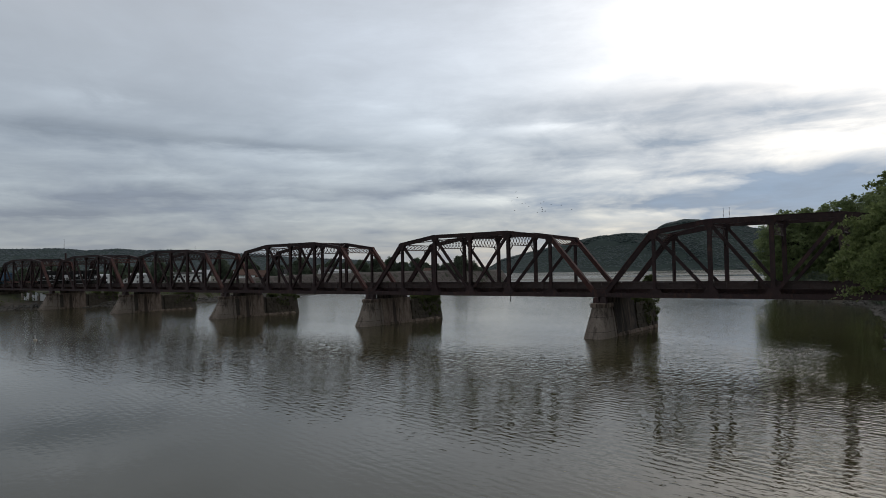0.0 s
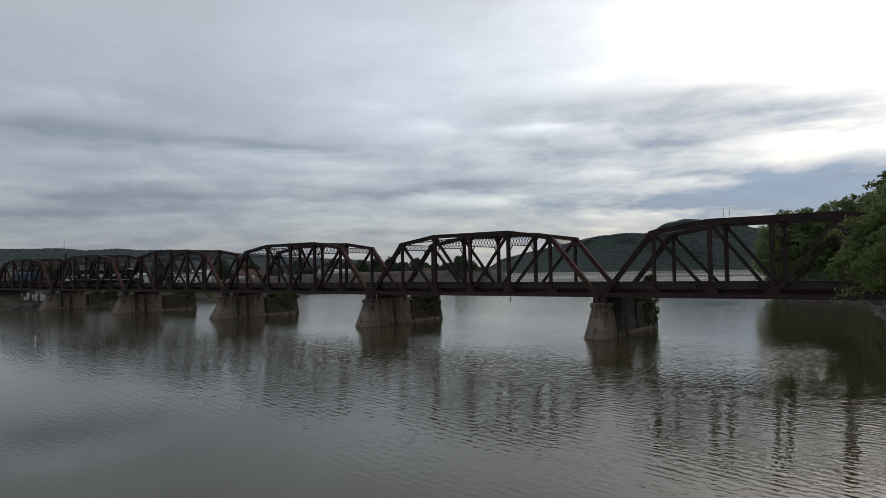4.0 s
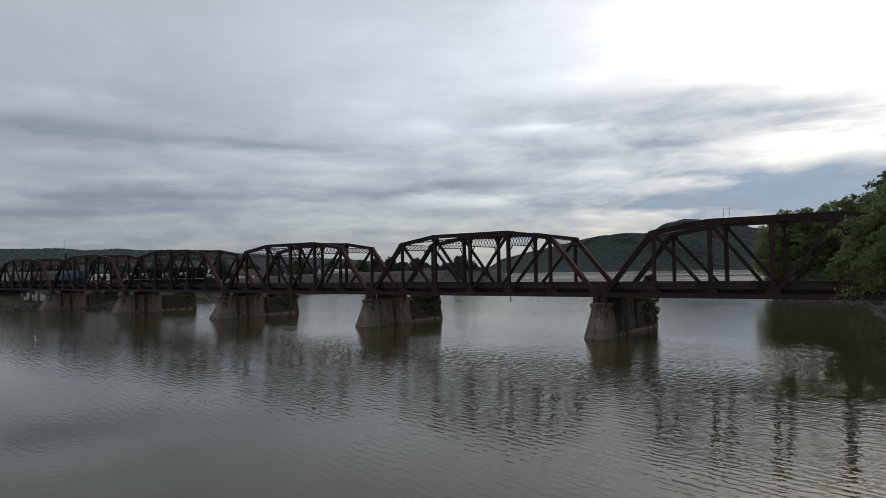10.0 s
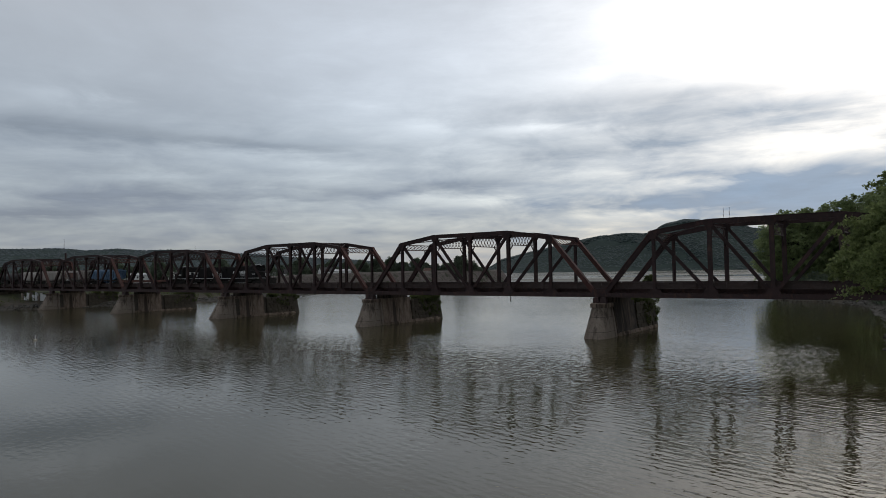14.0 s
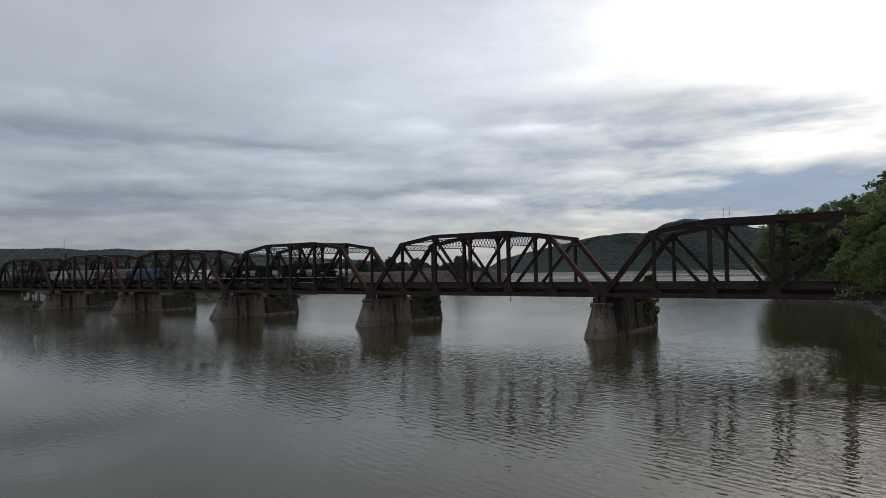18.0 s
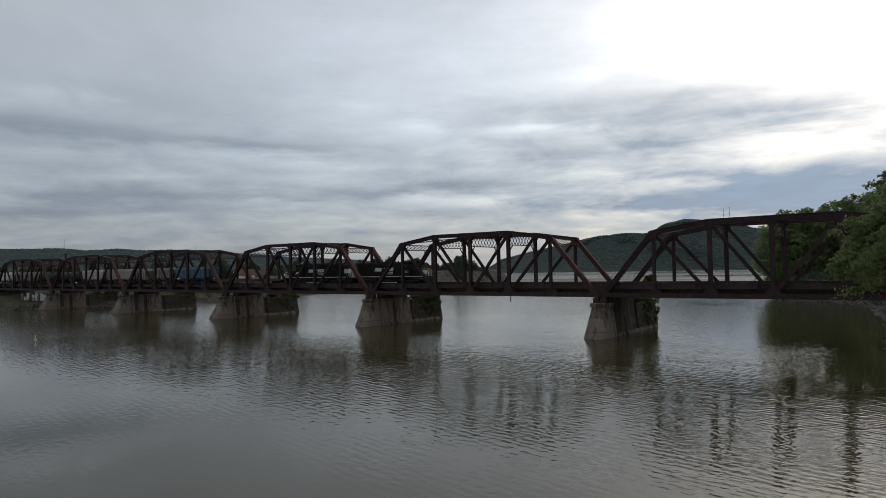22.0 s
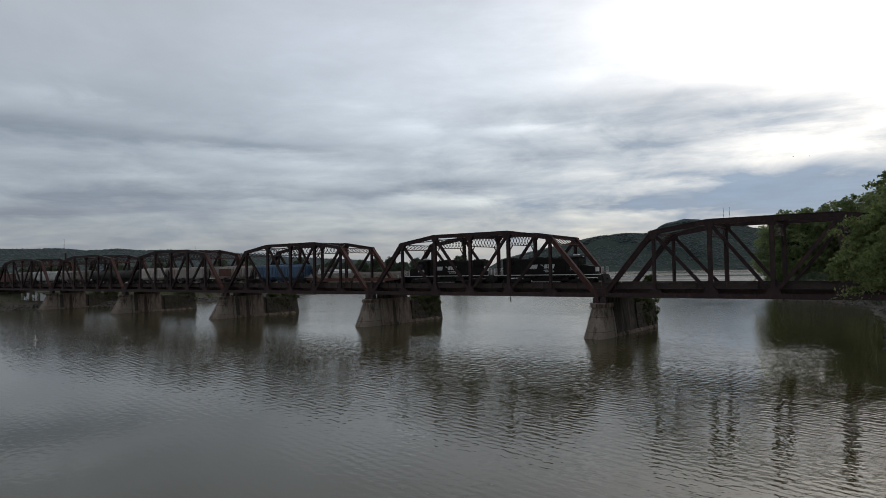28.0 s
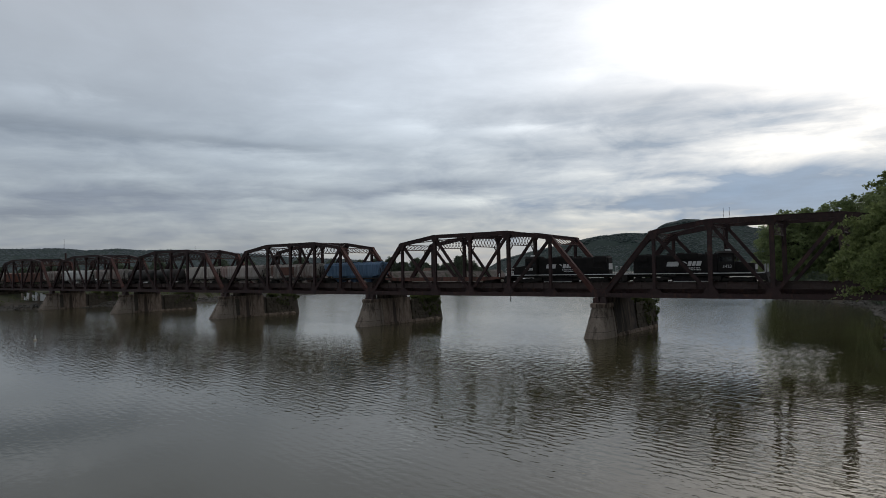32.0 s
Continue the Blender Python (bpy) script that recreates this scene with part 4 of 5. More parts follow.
    plate = lambda m, pts: m.loft([[(x, y0, z) for x, z in pts], [(x, y0 + 0.01, z) for x, z in pts]])
    plate(m, slant(ex - 2.35, 1.75, 2.6, 3.32))
    part("flank_emblem", m, white_paint, lo, "slanted white emblem stripe")
    m = Mesh()
    plate(m, [(ex + 0.05, 3.32), (ex + 0.62, 2.98), (ex + 0.74, 3.02), (ex + 0.42, 3.32)])
    for a, w in ((ex + 0.72, 0.52), (ex + 1.36, 0.46), (ex + 1.94, 0.66)):
        plate(m, slant(a, w, 2.62, 3.34))
    part("emblem", m, white_paint, lo, "white emblem shapes on the hood")
    m = Mesh()
    bar_text(m, ex + 0.7, y0, 2.28, 1.9, 0.16, 8, 1)
    part("lettering", m, white_paint, lo)
    m = Mesh()
    bar_text(m, ex + 1.0, y0, 2.02, 1.7, 0.16, 8, 1)
    part("lettering", m, white_paint, lo)
    part("marking_board", Mesh().box(ex - 2.3, ex + 2.9, -1.125, -1.115, 1.95, 3.45), black_paint, lo)
    if number:
        cu = bpy.data.curves.new("road_number", "FONT")
        cu.body, cu.size, cu.extrude, cu.align_x = number, 0.62, 0.004, "CENTER"
        cu.materials.append(white_paint)
        tmp = new("road_number", cu)
        me = bpy.data.meshes.new_from_object(tmp)
        bpy.data.objects.remove(tmp)
        ob = part("road_number", me, None, lo, "white road number")
        ob.matrix_basis = pose(F * nx, -1.512, 2.3, 90, 0, 0)
    else:
        m = Mesh()
        bar_text(m, F * nx - 0.8, -1.508, 2.35, 1.6, 0.42, 4, 1)
        part("number_bars", m, white_paint, lo)
    return lo


def car_paint(name, dark, light, stain, amount=0.5):
    return surface(name, dark, light, 0.55, 0.7, 0.0, 0.3, 0.004, (1, 1, 0.5), stain, amount)


grey_paint = car_paint("dusty_grey_paint", (0.25, 0.23, 0.21), (0.37, 0.345, 0.32), (0.13, 0.07, 0.055), 0.6)
cream_paint = car_paint("dirty_cream_paint", (0.38, 0.345, 0.315), (0.54, 0.50, 0.455), (0.17, 0.13, 0.10), 0.35)
pale_paint = car_paint("dirty_white_paint", (0.5, 0.5, 0.49), (0.68, 0.68, 0.66), (0.2, 0.18, 0.16), 0.3)
tank_black = car_paint("sooty_tank_paint", (0.016, 0.015, 0.015), (0.04, 0.037, 0.035), (0.06, 0.045, 0.04), 0.4)
brown_paint = car_paint("oxide_brown_paint", (0.09, 0.04, 0.03), (0.17, 0.08, 0.06), (0.05, 0.035, 0.03), 0.5)


def two_tone(name, one, other, x0, x1):
    """Blue at one end, weathered pale towards the other, with ragged streaks between."""
    mt, N, out = blank(name)
    tc = N.n("ShaderNodeTexCoord").outputs["Object"]
    sep = N.n("ShaderNodeSeparateXYZ")
    N.put(sep.inputs[0], tc)
    grain = N.noise(N.scaled(tc, (1, 1, 0.12)), 1.6, 5, 0.65, 0.4)
    speck = N.noise(tc, 3.0, 5, 0.6)
    f = N.lin(N.m("ADD", sep.outputs[0], N.m("MULTIPLY", N.m("SUBTRACT", grain, 0.5), 9.0)), x0, x1)
    a = N.ramp(grain, (0.35, other[0]), (0.65, other[1]))
    c = N.ramp(grain, (0.35, one[0]), (0.65, one[1]))
    col = N.mix(N.lin(speck, 0.6, 0.72, 0.0, 0.6), N.mix(f, a, c), (0.10, 0.075, 0.065))
    b = N.n("ShaderNodeBsdfPrincipled")
    N.put(b.inputs["Base Color"], col)
    b.inputs["Roughness"].default_value = 0.7
    b.inputs["Specular IOR Level"].default_value = 0.3
    N.t.links.new(b.outputs[0], out.inputs[0])
    return mt


blue_fade = two_tone("faded_blue_side", ((0.055, 0.10, 0.165), (0.12, 0.19, 0.28)), ((0.17, 0.17, 0.18), (0.28, 0.28, 0.28)), -10.0, -7.5)
cream_fade = two_tone("graffiti_stained_cream", ((0.26, 0.225, 0.205), (0.40, 0.36, 0.33)), ((0.20, 0.12, 0.105), (0.36, 0.27, 0.25)), -7.0, -4.5)


def hopper_car(length, paint, label, patch=None, ribs=True, h=4.55):
    """Covered hopper: ribbed sides over sloped bays, roof hatches, ladders."""
    hc = thing("covered_hopper", (0, 0, 0), label, "hopper car", "freight cars of the train")
    L = length / 2 - 0.45
    m = Mesh()
    prof = [(-1.45, 1.75), (-1.5, 2.1), (-1.5, h - 0.55), (-1.3, h - 0.15), (-0.6, h), (0.6, h), (1.3, h - 0.15), (1.5, h - 0.55), (1.5, 2.1), (1.45, 1.75)]
    zs = lambda z: 0.0 if z > 2.8 else (2.8 - z) * 1.15
    m.loft([[(-(L - 0.25) + zs(z), y, z) for y, z in prof], [((L - 0.25) - zs(z), y, z) for y, z in prof]])
    part("body", m, paint, hc)
    if ribs:
        n = int(length / 1.25)
        key = ("rib", h, paint.name)
        if key not in STONE_ME:
            STONE_ME[key] = Mesh().loft([[(-0.06, -0.05, 2.0), (0.06, -0.05, 2.0), (0.06, 0.05, 2.0), (-0.06, 0.05, 2.0)], [(-0.06, -0.05, h - 0.6), (0.06, -0.05, h - 0.6), (0.06, 0.05, h - 0.6), (-0.06, 0.05, h - 0.6)], [(-0.06, -0.02, h - 0.5), (0.06, -0.02, h - 0.5), (0.06, 0.02, h - 0.5), (-0.06, 0.02, h - 0.5)]]).data("rib", paint)
        for s in (-1, 1):
            for i in range(n + 1):
                x = -(L - 0.9) + i * 2 * (L - 0.9) / n
                part("rib", STONE_ME[key], None, hc).location = (x, s * 1.553, 0)
    if patch:
        part("flank_panel", Mesh().box(patch[0], patch[1], -1.618, -1.606, 2.1, h - 0.6), patch[2], hc, patch[3])
    for x in (-length * 0.24, 0.0, length * 0.24):
        m = Mesh().loft([[(x - 1.7, -1.35, 1.74), (x + 1.7, -1.35, 1.74), (x + 1.7, 1.35, 1.74), (x - 1.7, 1.35, 1.74)], [(x - 0.5, -0.6, 0.45), (x + 0.5, -0.6, 0.45), (x + 0.5, 0.6, 0.45), (x - 0.5, 0.6, 0.45)]])
        part("discharge_bay", m, paint, hc)
    m = Mesh().box(-L - 0.3, L + 0.3, -1.5, -1.35, 1.1, 1.4).box(-L - 0.3, L + 0.3, 1.35, 1.5, 1.1, 1.4).box(-L - 0.3, L + 0.3, -0.25, 0.25, 0.85, 1.2)
    part("sill", m, grime, hc)
    for s in (-1, 1):
        xe = s * (L + 0.2)
        for y in (-1.4, 1.4):
            part("slope_brace", Mesh().beam((s * (L - 0.35), y, 3.4), (xe, y, 1.4), 0.1, 0.12), grime, hc)
            part("corner_post", Mesh().box(xe - 0.04, xe + 0.04, y - 0.04, y + 0.04, 1.4, h - 0.6), grime, hc)
        m = Mesh().box(xe - 0.02, xe + 0.02, -1.34, -1.30, 1.4, h - 0.6).box(xe - 0.02, xe + 0.02, -0.92, -0.88, 1.4, h - 0.6)
        for k in range(8):
            m.box(xe - 0.018, xe + 0.018, -1.31, -0.91, 1.6 + k * 0.33, 1.63 + k * 0.33)
        part("end_ladder", m, grime, hc)
    part("running_board", Mesh().box(-L, L, -0.85, -0.6, h + 0.12, h + 0.16).box(-L, L, 0.6, 0.85, h + 0.12, h + 0.16), grime, hc)
    for i in range(5):
        x = -L * 0.8 + i * L * 0.4
        part("hatch", Mesh().block(x - 0.9, x + 0.9, -0.45, 0.45, h + 0.002, h + 0.14, 0.03), paint, hc)
    for s in (-1, 1):
        truck_at(hc, s * (length / 2 - 2.0), 2, 1.78, 0.46)
        part("coupler", Mesh().box(min(s * (L + 0.25), s * (length / 2 + 0.05)), max(s * (L + 0.25), s * (length / 2 + 0.05)), -0.14, 0.14, 0.75, 1.0), grime, hc)
    return hc


def tank_car(length, paint, label):
    tc = thing("tank_car", (0, 0, 0), label, "tank car", "freight cars of the train")
    L = length / 2 - 0.7
    R, zc = 1.5, 2.75
    xs = [(-L, 0.05), (-L + 0.08, 0.55), (-L + 0.3, 0.85), (-L + 0.65, 1.0), (L - 0.65, 1.0), (L - 0.3, 0.85), (L - 0.08, 0.55), (L, 0.05)]
    m = Mesh().loft([[(x, R * k * math.cos(2 * math.pi * i / 28), zc + R * k * math.sin(2 * math.pi * i / 28)) for i in range(28)] for x, k in xs])
    part("tank", m, paint, tc, smooth=True)
    for x in (-L * 0.55, 0.0, L * 0.55):
        m = Mesh().loft([[(x + dx, (R + 0.02) * math.cos(2 * math.pi * i / 28), zc + (R + 0.02) * math.sin(2 * math.pi * i / 28)) for i in range(28)] for dx in (-0.05, 0.05)])
        part("band", m, grime, tc)
    part("manway", Mesh().cyl((0, 0, zc + R + 0.15), (0, 0, 1), 0.5, 0.5, 16), paint, tc)
    m = Mesh().box(-1.2, 1.2, -0.9, -0.7, 4.22, 4.26).box(-1.2, 1.2, 0.7, 0.9, 4.22, 4.26)
    for x in (-1.2, 0, 1.2):
        for y in (-0.9, 0.9):
            m.tube([(x, y, 4.22), (x, y, 5.0)], 0.025, 6)
    for y in (-0.9, 0.9):
        m.tube([(-1.2, y, 5.0), (1.2, y, 5.0)], 0.025, 6)
    part("platform_rail", m, grime, tc)
    part("centre_sill", Mesh().box(-length / 2 + 0.4, length / 2 - 0.4, -0.35, 0.35, 0.85, 1.26), grime, tc)
    m = Mesh()
    for s in (-1, 1):
        m.box(s * L * 0.72 - 0.3, s * L * 0.72 + 0.3, -1.2, 1.2, 1.1, 1.9)
    part("saddle", m, grime, tc)
    for s in (-1, 1):
        truck_at(tc, s * (length / 2 - 2.0), 2, 1.78, 0.46)
        part("coupler", Mesh().box(min(s * (length / 2 - 0.4), s * (length / 2 + 0.05)), max(s * (length / 2 - 0.4), s * (length / 2 + 0.05)), -0.14, 0.14, 0.75, 1.0), grime, tc)
    return tc


def flat_car(length):
    fc = thing("flat_car", (0, 0, 0), "long empty flat car with low brown deck", "flat car", "freight cars of the train")
    L = length / 2 - 0.4
    part("deck", Mesh().box(-L, L, -1.4, 1.4, 1.12, 1.22), timber, fc)
    for s in (-1, 1):
        m = Mesh().loft([[(-L, s * 1.42 - 0.03, 0.95), (-L + 4, s * 1.42 - 0.03, 0.62), (L - 4, s * 1.42 - 0.03, 0.62), (L, s * 1.42 - 0.03, 0.95), (L, s * 1.42 - 0.03, 1.3), (-L, s * 1.42 - 0.03, 1.3)], [(-L, s * 1.42 + 0.03, 0.95), (-L + 4, s * 1.42 + 0.03, 0.62), (L - 4, s * 1.42 + 0.03, 0.62), (L, s * 1.42 + 0.03, 0.95), (L, s * 1.42 + 0.03, 1.3), (-L, s * 1.42 + 0.03, 1.3)]])
        part("side_sill", m, brown_paint, fc)
        truck_at(fc, s * (length / 2 - 3.0), 2, 1.78, 0.42)
        part("coupler", Mesh().box(min(s * L, s * (length / 2 + 0.05)), max(s * L, s * (length / 2 + 0.05)), -0.14, 0.14, 0.72, 0.97), grime, fc)
        part("hitch", Mesh().block(s * L * 0.5 - 0.5, s * L * 0.5 + 0.5, -0.5, 0.5, 1.222, 1.42, 0.05), grime, fc)
    part("end_post", Mesh().box(L - 0.25, L - 0.1, -1.3, -1.15, 1.222, 1.9), white_paint, fc)
    return fc


def box_car(length, paint, label, h=4.3):
    bc = thing("box_car", (0, 0, 0), label, "box car", "freight cars of the train")
    L = length / 2 - 0.5
    m = Mesh().loft([[(x, y, z) for y, z in ((-1.5, 1.05), (-1.5, h - 0.25), (0, h), (1.5, h - 0.25), (1.5, 1.05))] for x in (-L, L)])
    part("body", m, paint, bc)
    for s in (-1, 1):
        key = ("post", h, paint.name)
        if key not in STONE_ME:
            STONE_ME[key] = Mesh().block(-0.06, 0.06, -0.034, 0.034, 1.1, h - 0.3, 0.02).data("rib", paint)
        for i in range(14):
            x = -L + 0.5 + i * (2 * L - 1.0) / 13
            if abs(x) > 1.6:
                part("rib", STONE_ME[key], None, bc).location = (x, s * 1.537, 0)
        part("sliding_door", Mesh().box(-1.5, 1.5, min(s * 1.502, s * 1.6), max(s * 1.502, s * 1.6), 1.15, h - 0.4), paint, bc)
        truck_at(bc, s * (length / 2 - 2.2), 2, 1.78, 0.46)
        part("coupler", Mesh().box(min(s * L, s * (length / 2 + 0.05)), max(s * L, s * (length / 2 + 0.05)), -0.14, 0.14, 0.75, 1.0), grime, bc)
    part("underframe", Mesh().box(-L, L, -0.4, 0.4, 0.7, 1.04), grime, bc)
    return bc


TRAIN = []          # (thing, distance of its middle behind the nose)


def couple(ob, a, b):
    TRAIN.append((ob, -(a + b) / 2))


couple(locomotive(1, "3423", -1.1, 5.2), 0.0, 20.98)
couple(locomotive(-1, "", 0.0, 5.3), 21.2, 42.2)
couple(flat_car(27.8), 42.6, 70.4)
couple(hopper_car(17.8, blue_fade, "blue ribbed covered hopper, weathered pale at one end"), 70.6, 88.4)
couple(hopper_car(18.6, grey_paint, "grey covered hopper with a rust-brown panel", (-4.5, 0.5, brown_paint, "rust-brown flank panel")), 88.7, 107.3)
couple(hopper_car(18.4, cream_fade, "dirty cream covered hopper with smooth sides", None, False), 108.2, 126.6)
couple(hopper_car(15.6, cream_paint, "short cream covered hopper with smooth sides", None, False), 126.9, 142.5)
couple(tank_car(15.0, tank_black, "sooty black tank car"), 142.9, 157.9)
couple(tank_car(15.0, tank_black, "sooty black tank car"), 158.2, 173.2)
couple(hopper_car(20.0, grey_paint, "dusty grey ribbed covered hopper"), 173.8, 193.8)
couple(hopper_car(21.6, pale_paint, "dirty white ribbed covered hopper"), 194.8, 216.4)
couple(hopper_car(14.0, grey_paint, "short dusty grey covered hopper"), 217.0, 231.0)
couple(box_car(16.0, brown_paint, "oxide brown box car with ribbed sides"), 231.4, 247.4)
couple(box_car(16.0, rust_roof, "faded red box car with ribbed sides"), 247.8, 263.8)
couple(hopper_car(16.0, grey_paint, "dusty grey covered hopper at the tail"), 264.2, 280.2)


# ---------------------------------------------------------------- abutments and approach banks
def approach(x0, x1, name):
    """A stone abutment with an earth bank behind it, carrying the track."""
    s = 1 if x1 > x0 else -1
    m = Mesh()
    rings = []
    for i in range(25):
        x = x0 + (x1 - x0) * i / 24
        j = 0.5 * math.sin(i * 1.9)
        prof = [(-12 + j, -1.0), (-5, 4.6 + 0.3 * j), (-0.5, 7.35), (W + 0.5, 7.35), (W + 5, 4.6 - 0.3 * j), (W + 12 + j, -1.0)]
        rings.append([(x, y, z) for y, z in prof])
    m.loft(rings)
    return solid(name, m, bank_mat, "grassy railway embankment beside the river", "embankment", kind="structure")


bank_mat = surface("embankment_grass", (0.03, 0.038, 0.016), (0.085, 0.085, 0.045), 0.35, 0.95, 0.0, 0.1, 0.12, (1, 1, 1), (0.10, 0.085, 0.065), 0.4)
ballast = surface("grey_ballast", (0.08, 0.075, 0.07), (0.24, 0.22, 0.2), 6.0, 0.95, 0.0, 0.2, 0.04)
approach(-241.5, -520, "embankment")
approach(49.5, 120, "embankment")
for x0, x1, ties0 in ((-520, -241.3, -519.7), (49.3, 120, 49.6)):
    m = Mesh().loft([[(x, y, z) for y, z in ((TRACK_Y - 3.2, 7.3), (TRACK_Y - 2.0, 7.74), (TRACK_Y + 2.0, 7.74), (TRACK_Y + 3.2, 7.3))] for x in (x0, x1)])
    solid("ballast", m, ballast, "grey stone ballast under the track", "ballast", kind="stuff")
    m = Mesh()
    x = ties0
    while x < x1:
        m.box(x - 0.12, x + 0.12, TRACK_Y - 1.3, TRACK_Y + 1.3, 7.70, 7.833)
        x += 0.6
    solid("ties", m, timber, "weathered timber ties in ballast", "railway tie", kind="stuff")
for x, s in ((-240.0, -1), (48.0, 1)):
    ab = thing("abutment", (x, 0, 0), "stained stone bridge abutment with wing walls", "abutment", "abutments of the railway bridge")
    part("breast_wall", Mesh().loft([ring_of(1.7, -3.5, W + 3.5, -2.0, 0.3, 0.3), ring_of(1.35, -2.2, W + 2.2, 5.2, 0.3, 0.3)]), masonry, ab)
    part("back_wall", Mesh().block(0.9 if s > 0 else -1.5, 1.5 if s > 0 else -0.9, -1.6, W + 1.6, 5.202, 7.6, 0.05), concrete_dark, ab)


# ---------------------------------------------------------------- trees
def tree(name, at, height, spread, count, leaf, mat, seed, label, group, trunk_r=0.35, lean=(0, 0), low=0.22, clumps=60, droop=0.0, sprays=0, dome=False):
    """A tapered trunk, one limb to each bough, and a crown of layered boughs of leaves."""
    rng = np.random.default_rng(seed)
    t = thing(name, at, label, "tree", group)
    m = Mesh()
    m.tube([(0, 0, -0.6), (lean[0] * 0.15, lean[1] * 0.15, height * 0.18), (lean[0] * 0.5, lean[1] * 0.5, height * 0.5), (lean[0], lean[1], height * 0.82)], [trunk_r * 1.3, trunk_r, trunk_r * 0.6, trunk_r * 0.12], 8)
    boughs = []
    for i in range(clumps):
        f = low + (0.97 - low) * (i + rng.uniform(0, 1)) / clumps
        g = (f - low * 0.7) / (1.04 - low * 0.7)
        env = math.sqrt(max(0.02, 1 - ((g - 0.45) / 0.56) ** 2)) if dome else math.sin(math.pi * min(1.0, g) ** 0.75) ** 0.7
        a = i * 2.399 + rng.uniform(-0.5, 0.5)
        br = spread * rng.uniform(0.16, 0.30) * (40 / clumps) ** 0.3
        r = max(0.0, spread * env - br * 0.6) * rng.uniform(0.55, 1.0)
        c = Vector((lean[0] * f + r * math.cos(a), lean[1] * f + r * math.sin(a), height * f - droop * r - br * 0.3))
        boughs.append((np.array(c), br, np.array([math.cos(a), math.sin(a), 0.0])))
        base = Vector((lean[0] * f * 0.6, lean[1] * f * 0.6, height * max(0.14, f * 0.72 - 0.06)))
        mid = base.lerp(c, 0.55) + Vector((0, 0, 0.06 * height * rng.uniform(0.2, 0.8)))
        m.tube([tuple(base), tuple(mid), tuple(c)], [trunk_r * 0.35, trunk_r * 0.2, trunk_r * 0.05], 5)
    part("trunk", m, bark, t)
    crown = Mesh()
    each = int(count * 0.86 / (clumps * 10))
    for c, r, out in boughs:
        # ten flat sprays to a bough, stepping outwards and down
        for j in range(10):
            o = rng.normal(size=3) * np.array([0.62, 0.62, 0.40]) * r
            sr = r * rng.uniform(0.22, 0.56)
            u = rng.normal(size=(each, 3))
            p = c + o + out * r * 0.15 + u * sr * np.array([0.55, 0.55, 0.26])
            p[:, 2] -= 0.22 * np.hypot(u[:, 0], u[:, 1]) * sr
            leaves(crown, p, leaf, rng)
        # loose twigs that reach out of the crown
        for j in range(sprays):
            o = out + rng.normal(size=3) * 0.55 + np.array([0, 0, 0.3])
            o /= np.linalg.norm(o)
            n = int(rng.integers(18, 40))
            s = rng.uniform(0, 1, (n, 1))
            q = c + o * r * (0.4 + 1.0 * s) + np.array([[0, 0, -0.3]]) * s ** 2 * r + rng.normal(size=(n, 3)) * leaf * 1.2 * (1.2 - s)
            leaves(crown, q, leaf * 1.1, rng)
    # the shaded leaves inside
    n = int(count * 0.14)
    f = rng.uniform(low + 0.06, 0.86, n)
    g = (f - low * 0.7) / (1.04 - low * 0.7)
    env = np.sqrt(np.maximum(0.02, 1 - ((g - 0.45) / 0.56) ** 2)) * spread * 0.72 * np.sqrt(rng.uniform(0, 1, n))
    a = rng.uniform(0, 2 * math.pi, n)
    leaves(crown, np.stack([lean[0] * f + env * np.cos(a), lean[1] * f + env * np.sin(a), height * f - droop * env], -1), leaf * 1.5, rng)
    part("crown", crown, mat, t)
    return t


NEAR = "trees on the near bank"
BACK = "trees behind the bridge"
tree("bank_tree", (41.9, -43.0, 0.9), 15.2, 6.2, 66000, 0.115, leaf_near, 3, "leafy broad-leaved tree overhanging the river", NEAR, 0.3, (-1.4, 0.4), 0.60, 62, 0.05, 9)
tree("bank_tree", (42.3, -37.0, 1.6), 17.8, 5.0, 60000, 0.125, leaf_near, 8, "tall broad-leaved tree on the river bank", NEAR, 0.35, (-1.0, 0), 0.22, 70, 0.05, 8, True)
tree("bank_tree", (46.4, -19.0, 2.4), 14.0, 7.0, 45000, 0.14, leaf_near, 9, "dense broad-leaved tree on the river bank", NEAR, 0.35, (-1.0, 0), 0.06, 80, 0.1, 5)
tree("cottonwood", (8.0, 146.0, 1.0), 28.4, 14.0, 80000, 0.30, leaf_mid, 11, "large spreading cottonwood behind the bridge", BACK, 0.9, (0, 0), 0.06, 260, 0.10, 2, True)
for i, (x, y, h, sp) in enumerate(((26, 140, 30.5, 9.5), (19, 144, 29, 9), (38, 128, 32, 9.5), (31, 160, 33, 10), (47, 108, 24, 8.5), (56, 130, 27, 10), (17, 172, 28, 10), (36, 92, 13, 6), (30, 118, 13, 6.5))):
    tree("bank_tree", (x, y, 2.4), h, sp, 34000, 0.28, leaf_mid, 20 + i, "tall leafy tree along the far end of the bridge", BACK, 0.45, (0, 0), 0.05, 130, 0.12, 2, True)


tree("sapling", (1.1, 18.5, 4.3), 5.0, 1.3, 2600, 0.13, shrub_leaf, 61, "thin green sapling growing on the old masonry", "shrubs on the piers", 0.06, (0.2, 0), 0.35, 22, 0.05, 3)


